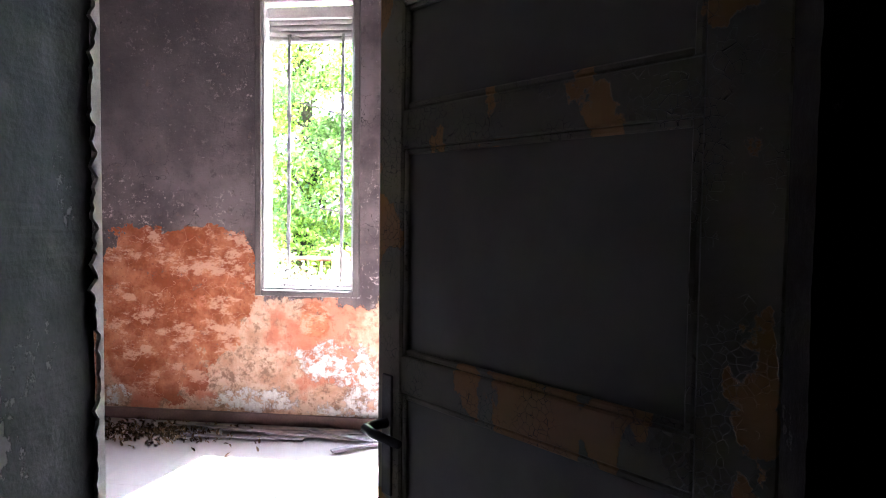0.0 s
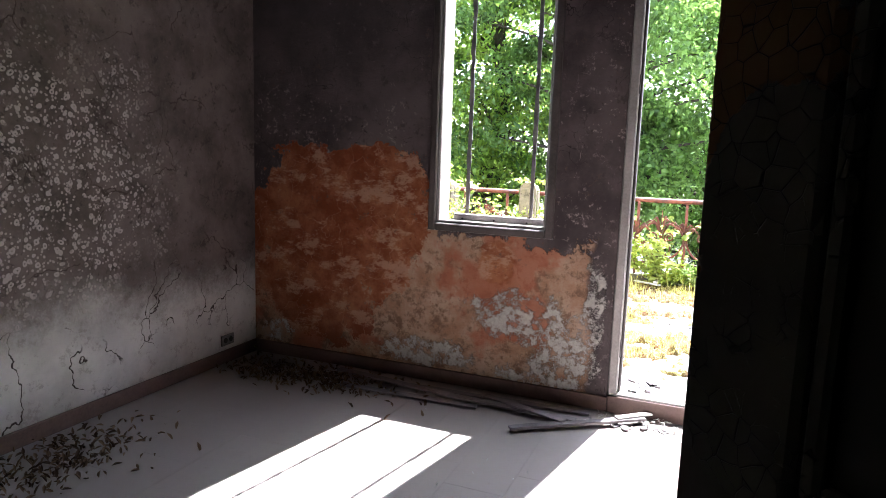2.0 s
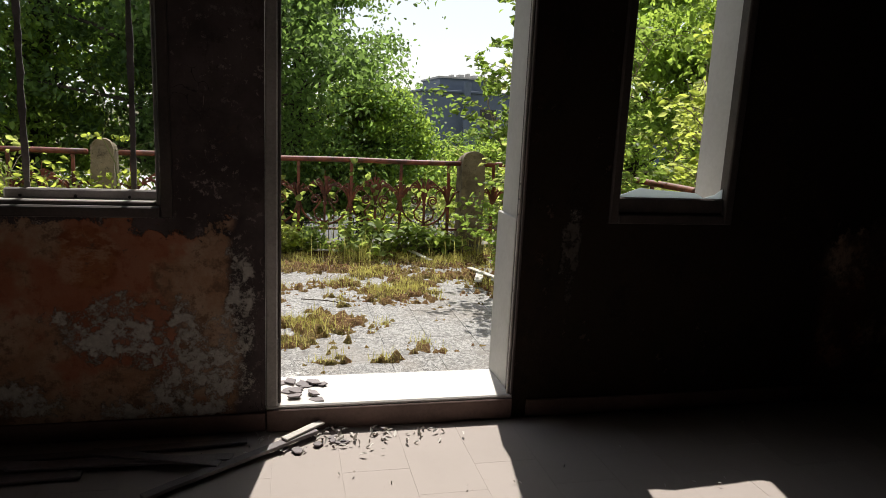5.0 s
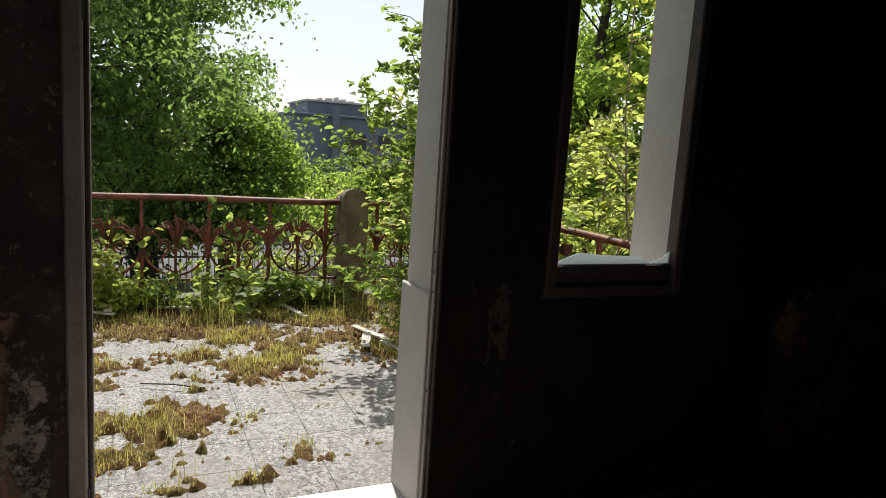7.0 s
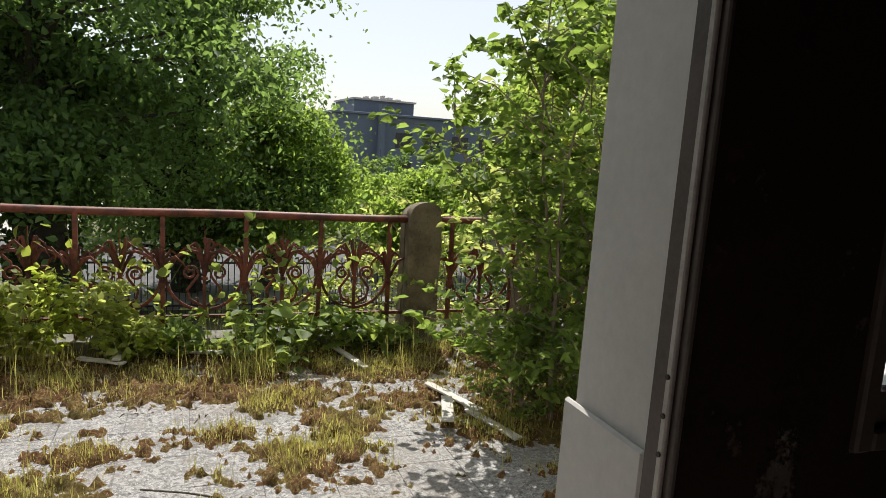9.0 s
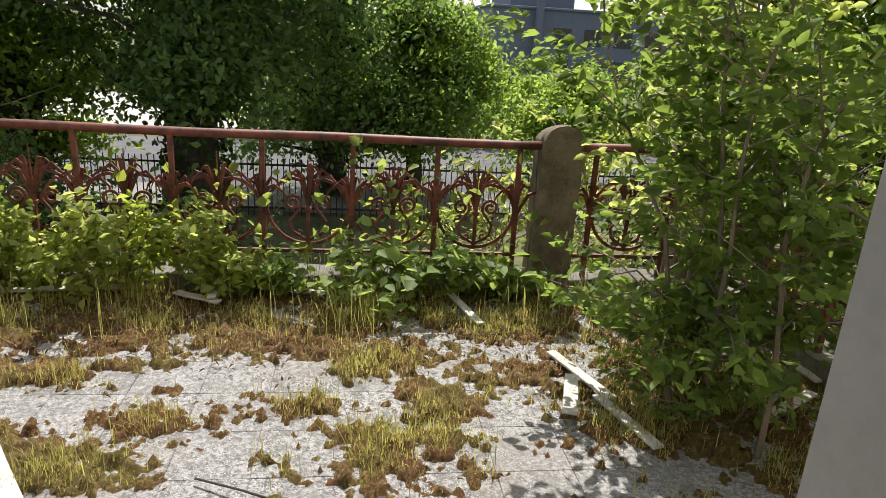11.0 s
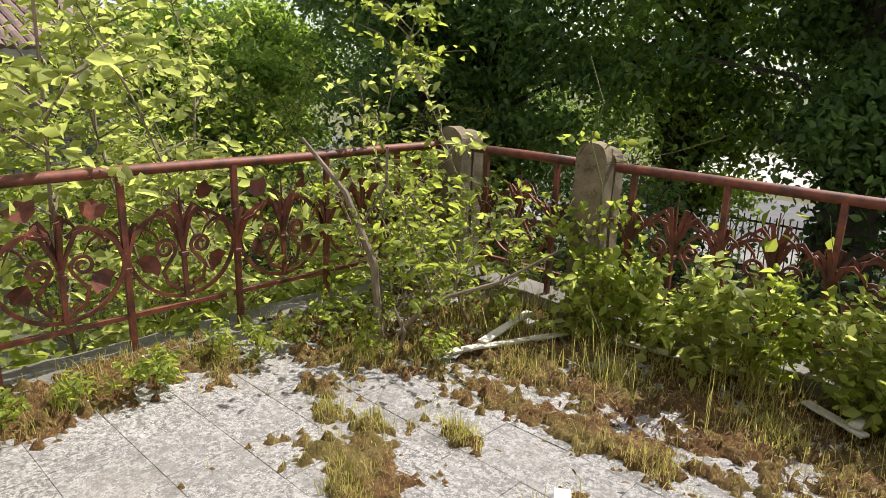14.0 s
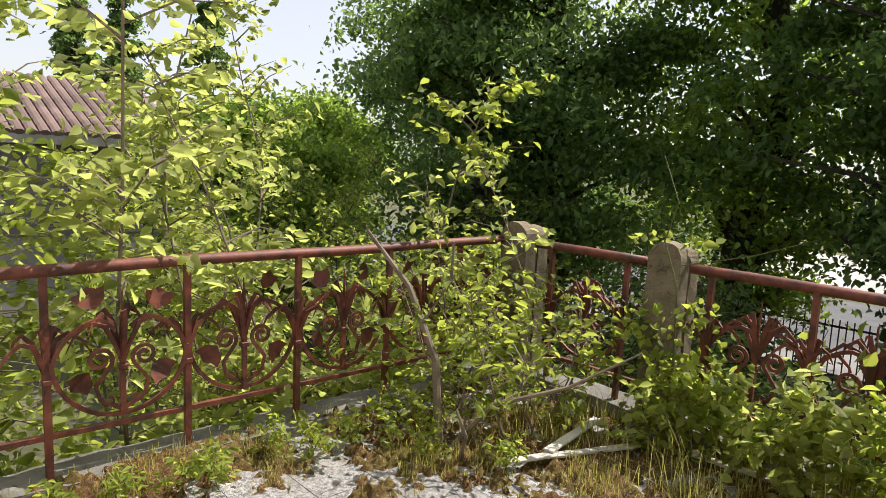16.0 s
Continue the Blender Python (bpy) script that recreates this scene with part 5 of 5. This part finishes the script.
# vines over the second post
rp = np.random.default_rng(9)
q = rp.uniform(0, 1, 420)
a = rp.uniform(0, 2 * np.pi, 420)
vine_at = np.stack([-2.37 + 0.19 * np.cos(a) + rp.normal(0, 0.05, 420) + 0.22 * (1 - q), 8.0 + 0.16 * np.sin(a) - 0.06 * (1 - q), ZT + 0.05 + np.where(q > 0.93, 0.93 + 0.6 * (q - 0.93), q * 0.72)], 1)
cl = thing("climber", "leafy climber round the concrete post", "climber", pose(0, 0, 0))
bm = bmesh.new()
sweep(bm, [(-2.3, 7.9, ZT), (-2.27, 7.93, 0.5), (-2.3, 7.95, 0.9), (-2.4, 7.97, 1.12)], [0.008, 0.007, 0.005, 0.003], 5)
sweep(bm, [(-2.4, 7.97, 1.1), (-2.33, 7.95, 1.3), (-2.42, 7.94, 1.52)], [0.004, 0.003, 0.002], 4)
sweep(bm, [(-2.3, 7.97, 1.0), (-1.95, 7.95, 1.1), (-1.7, 7.93, 1.2)], [0.004, 0.003, 0.002], 4)
part("stem", bm, M_STEM, cl)
part("foliage", leaves("foliage", vine_at, 0.05, M_SHRUB, rp, 0.75, 0.5, None, 0.3), None, cl)
# vines climbing through the front railing
for seed, x0, x1, n in ((21, -0.75, 0.1, 62), (22, 0.05, 0.7, 46), (23, -1.75, -0.95, 44)):
    rv = np.random.default_rng(seed)
    vine = thing("climber", "pale broad-leaved vine twining through the iron railing", "climber", pose(x0, RY - 0.03, ZT))
    bm, at = bmesh.new(), []
    for k in range(5):
        u, hgt = rv.uniform(0, x1 - x0), rv.uniform(0.45, 0.98)
        pts = [Vector((u + 0.1 * math.sin(q * 5 + k) * q, 0.05 * math.sin(q * 9 + k), hgt * q)) for q in np.linspace(0, 1, 9)]
        sweep(bm, pts, [0.004 - 0.0025 * q for q in np.linspace(0, 1, 9)], 4)
        for _ in range(n // 5):
            p = along(pts, rv.uniform(0.2, 1.0))
            at.append((p.x + rv.normal(0, 0.045), p.y + rv.normal(-0.02, 0.035), p.z + rv.normal(0, 0.03)))
    part("stem", bm, M_STEM, vine)
    part("foliage", leaves("foliage", at, 0.066, M_WEED if seed != 23 else M_SHRUB, rv, 0.85, 0.6, None, 0.35), None, vine)
# weeds along the front kerb
for i in range(8):
    x = (-2.2, -2.02, -1.78, -1.66, -1.42, -1.12, -0.98, -0.9)[i]
    shrub("weed", "leafy weed growing along the kerb", "weed", [(x, 7.8 + 0.05 * (i % 3), ZT), (x + 0.08, 7.87, ZT), (x - 0.06, 7.9, ZT)], 0.3 + 0.1 * (i % 3) + (0.2 if i < 6 else 0.0), (M_YOUNG, M_SHRUB, M_YOUNG)[i % 3], 0.056, 130 if i < 7 else 80, 80 + i, 0.35, 0.12, 0.004, M_STEM, twigs=8, aspect=0.62)
for i, (x, y, h) in enumerate(((-0.2, 7.58, 0.3), (-0.3, 7.8, 0.42), (0.1, 7.9, 0.35), (0.4, 7.88, 0.28), (0.62, 7.85, 0.25))):
    shrub("vine", "broad-leaved vine with pale crinkled leaves", "vine", [(x, y, ZT), (x + 0.07, y + 0.05, ZT)], h, M_WEED, 0.08, 40, 110 + i, 0.5, 0.12, 0.004, M_STEM, twigs=6, aspect=0.85, flat=0.75)
for i in range(7):
    x = -0.8 + 0.22 * i
    shrub("weed", "low dark-leaved weed against the kerb", "weed", [(x, 7.92, ZT), (x + 0.09, 7.88, ZT)], 0.24 + 0.06 * (i % 3), M_BUSH if i % 2 else M_WEED, 0.05, 70, 170 + i, 0.5, 0.12, 0.003, M_STEM, twigs=7, aspect=0.7)
for i, (x, y) in enumerate(((-2.7, 7.7), (-2.35, 7.8), (-3.2, 6.75), (-3.1, 6.9), (-3.25, 5.5), (-3.2, 6.1), (-2.9, 6.95), (-2.6, 7.1), (-3.3, 5.2), (-3.28, 5.75), (-3.22, 5.95), (-3.3, 6.35), (-3.26, 6.55), (-3.3, 7.05), (-3.15, 7.2))):
    shrub("weed", "small leafy weed at the edge of the slabs", "weed", [(x, y, ZT), (x + 0.06, y - 0.05, ZT)], 0.2, M_SHRUB, 0.035, 60, 130 + i, 0.4, 0.08, 0.003, M_STEM, twigs=6)

# trees
TL = "tall dark-leaved tree beyond the terrace"
for i, (x, y, h, tr, cr, ch, cl_n, ivy) in enumerate(((-9.4, 13.9, 9.0, 0.3, 2.3, 3.4, 56, 0), (-8.8, 15.0, 10.5, 0.32, 2.9, 4.0, 66, 1500), (-5.9, 17.0, 11.0, 0.3, 3.0, 4.4, 66, 1500), (-2.8, 16.0, 10.5, 0.42, 3.1, 3.9, 88, 2600), (-0.7, 20.0, 9.4, 0.3, 3.5, 4.0, 84, 1200), (-13.4, 17.0, 11.0, 0.3, 3.4, 4.6, 64, 0))):
    tree("tree", TL, x, y, GZ, h, tr, (cr, ch), int(cl_n * 1.15), 430, 0.125, M_TREE2 if i == 2 else M_TREE, 200 + i, (0.3 * (i % 3) - 0.3, 0), ivy, 0.24 if i == 3 else 0.06)
for i, (x, y, h, cr, ch) in enumerate(((1.1, 20.5, 4.9, 2.2, 1.5), (7.6, 17.0, 8.2, 2.2, 3.2), (9.4, 10.0, 9.0, 2.4, 3.6), (6.6, 12.5, 9.0, 2.4, 3.6), (5.4, 22.0, 3.3, 1.9, 1.0), (-12.6, 10.6, 4.6, 2.2, 1.9), (-16.5, 14.5, 5.0, 2.6, 2.1), (-21.0, 17.5, 5.4, 2.8, 2.2))):
    tree("tree", "bright green tree beyond the terrace", x, y, GZ, h, 0.2, (cr, ch), 64, 380, 0.125, M_TREE2, 300 + i, (0, 0), 0, 0.15)
for i, (x, y, h) in enumerate(((-62, 20, 17), (-57, 22, 16), (-67, 21, 17), (-60, 30, 18))):
    tree("poplar", "slender dark poplar far beyond the house", x, y, GZ, h, 0.3, (1.6, h * 0.46), 70, 200, 0.4, M_TREE, 400 + i, (0, 0), 0, 0.1)

# dark undergrowth below the terrace, and a hedge across the street
for i, (x, y, h) in enumerate(((-6.4, 11.2, 2.7), (-5.2, 10.2, 2.8), (-4.2, 10.9, 2.9), (-3.2, 10.1, 2.7), (-2.3, 10.8, 2.5), (-1.4, 10.2, 2.3), (-7.6, 9.6, 3.2), (-8.4, 11.6, 3.4), (2.6, 10.4, 2.8), (-9.6, 9.2, 3.8), (-11.2, 11.0, 4.4), (-8.0, 7.6, 3.6), (-12.5, 8.4, 4.2), (-5.8, 13.4, 2.9), (-7.2, 13.0, 3.0), (-4.6, 13.8, 2.7))):
    shrub("undergrowth_bush", "dark leafy bush below the terrace railing", "bush", [(x + 0.35 * math.cos(k * 2.4), y + 0.35 * math.sin(k * 2.4), GZ) for k in range(5)], h, (M_TREE, M_BUSH, M_IVY)[i % 3] if x > -7 else M_SHRUB, 0.085, 420, 500 + i, 0.22, 0.5, 0.016, M_BARK, twigs=22, start=0.2)
for i in range(17):
    x = -3.6 + 1.5 * i if i < 11 else -14.2 - 1.6 * (i - 11)
    shrub("hedge_bush", "dense dark green hedge bush across the street", "bush", [(x + 0.6 * math.cos(k * 2.4), 29.3 + 0.5 * math.sin(k * 2.4) + 0.4 * (i % 2), GZ) for k in range(5)], 3.0 + 0.5 * (i % 3), M_TREE if i % 3 else M_BUSH, 0.2, 260, 540 + i, 0.2, 0.8, 0.03, M_BARK, twigs=18, start=0.05)

# ---------------------------------------------------------------- ground, street and buildings
tagged(part("ground", boxes((-900, 900, -500, 1600, GZ - 0.5, GZ)), M_GROUND), "dark grassy ground under the trees", "ground", kind="structure")
tagged(part("road", boxes((-80, 80, 20.5, 27.5, GZ, GZ + 0.02)), M_ROAD), "grey asphalt street below the terrace", "road", kind="structure")
tagged(part("pavement", boxes((-80, 80, 18.6, 20.5, GZ, GZ + 0.12)), M_PAVING), "grey concrete pavement with a kerb", "pavement", kind="structure")
tagged(part("forecourt", boxes((-13, -4.5, 28.5, 40, GZ, GZ + 0.06)), M_PALE), "pale sunlit concrete forecourt", "forecourt", kind="structure")


def picket_fence():
    f = thing("fence", "low dark metal picket fence along the pavement", "fence", pose(-9, 18.3, GZ))
    part("top_rail", boxes((0, 20, -0.015, 0.015, 1.05, 1.09)), M_METAL, f)
    part("low_rail", boxes((0, 20, -0.015, 0.015, 0.15, 0.19)), M_METAL, f)
    bm = boxes((-0.01, 0.01, -0.008, 0.008, 0.0, 1.2))
    me = mesh_of("picket", bm, M_METAL)
    for i in range(167):
        part("picket", me, None, f, m=pose(i * 0.12, 0, 0))


picket_fence()


def block_building():
    b = thing("office_building", "dark blue-grey flat-roofed building beyond the street", "building", pose(10.4, 60, GZ))
    part("wall", boxes((0, 26, 0, 14, 0, 6.0)), M_BLUEBLOCK, b)
    part("roof", boxes((-0.2, 26.2, -0.2, 14.2, 6.0, 6.2), bevel=0.03), M_BLUEBLOCK, b)
    part("roof_house", boxes((1.7, 7.0, 1, 9, 6.2, 7.25)), M_BLUEBLOCK, b)
    part("roof_house_cap", boxes((1.55, 7.15, 0.8, 9.2, 7.25, 7.4)), M_PALE, b)
    bm = bmesh.new()
    sweep(bm, [(3.8, -0.6, 0), (3.8, -0.6, 6.9)], 0.32, 12)
    part("flue", bm, M_BLUEBLOCK, b)
    for x, w, h in ((2.9, 0.3, 0.25), (3.6, 0.5, 0.3), (4.4, 0.25, 0.42), (4.9, 0.45, 0.3), (5.6, 0.5, 0.2)):
        part("roof_unit", boxes((x, x + w, 2, 3, 7.4, 7.4 + h), bevel=0.04), M_PALE, b)
    for i in range(7):
        for z in (1.0, 3.4):
            part("window", boxes((5.2 + i * 2.6, 6.7 + i * 2.6, -0.03, 0.02, z, z + 1.3)), M_METAL, b)


block_building()


def tiled_house():
    """The low house beyond the saplings, its roof laid with clay tiles."""
    h = thing("tiled_house", "low old house with a weathered clay tile roof", "house", pose(-15.5, 5.2, GZ, 0, 0, 0))
    wall = plain("grey_house_wall", (0.3, 0.29, 0.28), 0.25, 2, 0.9)
    part("wall", boxes((-6, 0, 0, 5.2, 0, 3.9)), wall, h)
    bm = bmesh.new()
    for xa, za, xb, zb in ((0.35, 3.85, -3.0, 5.1), (-6.35, 3.85, -3.0, 5.1)):
        a = [bm.verts.new(p) for p in ((xa, -0.3, za), (xa, 5.5, za), (xb, 5.5, zb), (xb, -0.3, zb))]
        b = [bm.verts.new(v.co - Vector((0, 0, 0.1))) for v in a]
        bm.faces.new(a)
        bm.faces.new(b[::-1])
        for i in range(4):
            bm.faces.new((a[i], b[i], b[(i + 1) % 4], a[(i + 1) % 4]))
    bmesh.ops.recalc_face_normals(bm, faces=bm.faces)
    clay = plain("clay_roof_tile", (0.2, 0.135, 0.115), 0.35, 5, 0.9, bump=0.5, per_object=0.5)
    roof = part("roof", bm, clay, h)
    slope = Vector((0.35 + 3.0, 0, 3.85 - 5.1))
    ang = math.degrees(math.atan2(-slope.z, slope.x))
    bm = bmesh.new()
    sweep(bm, [(-0.19, 0, 0.035), (0.19, 0, 0.02)], [0.09, 0.1], 8, 0.55)
    tile = mesh_of("roof_tile", bm, clay)
    for r in range(11):
        for c in range(27):
            q = (r + 0.5) / 11
            part("roof_tile", tile, None, roof, m=pose(-3.0 + slope.x * q, -0.2 + c * 0.21, 5.1 + slope.z * q + 0.01, 0, ang, 0))
    part("eave_board", boxes((0.3, 0.36, -0.3, 5.5, 3.66, 3.84)), M_GREYWOOD, h)
    for i in range(9):
        part("wall_board", boxes((0.0, 0.03, 0.02, 5.15, 1.9 + i * 0.2, 2.07 + i * 0.2), bevel=0.006), M_SLAT, h)


tiled_house()

# ---------------------------------------------------------------- floor tiles and terrace slabs
TW, TLN = 0.272, 0.55
TILE = mesh_of("floor_tile", boxes((0.0003, TW - 0.0003, 0.0003, TLN - 0.0003, -0.006, 0.0), bevel=0.0003), M_FLOOR)
rnd = random.Random(4)
nx, ny = int((RW - LW) / TW), int((F - BW) / TLN) + 1
for i in range(nx + 1):
    for j in range(ny + 1):
        x, y = LW + i * TW, BW - 0.2 + j * TLN + (0.0 if i % 2 else 0.2)
        if x + TW <= RW + 0.1 and y + TLN <= F + 0.35:
            part("floor_tile", TILE, None, floor, m=pose(x, y, rnd.uniform(-0.0003, 0.0003)))
SW = 0.288
SLAB = mesh_of("slab", boxes((0.0008, SW - 0.0008, 0.0008, SW - 0.0008, -0.02, 0.0), bevel=0.0014), M_SLAB)
for i in range(19):
    for j in range(11):
        x, y = RX0 + 0.12 + i * SW * 0.965, O + 0.015 + j * SW * 0.965
        part("slab", SLAB, None, terrace, m=Matrix.Translation((x, y, ZT - 0.012 + rnd.uniform(0.0105, 0.0122))) @ Euler((radians(rnd.uniform(-0.15, 0.15)), radians(rnd.uniform(-0.15, 0.15)), 0)).to_matrix().to_4x4() @ Matrix.Diagonal((0.965, 0.965, 1, 1)))
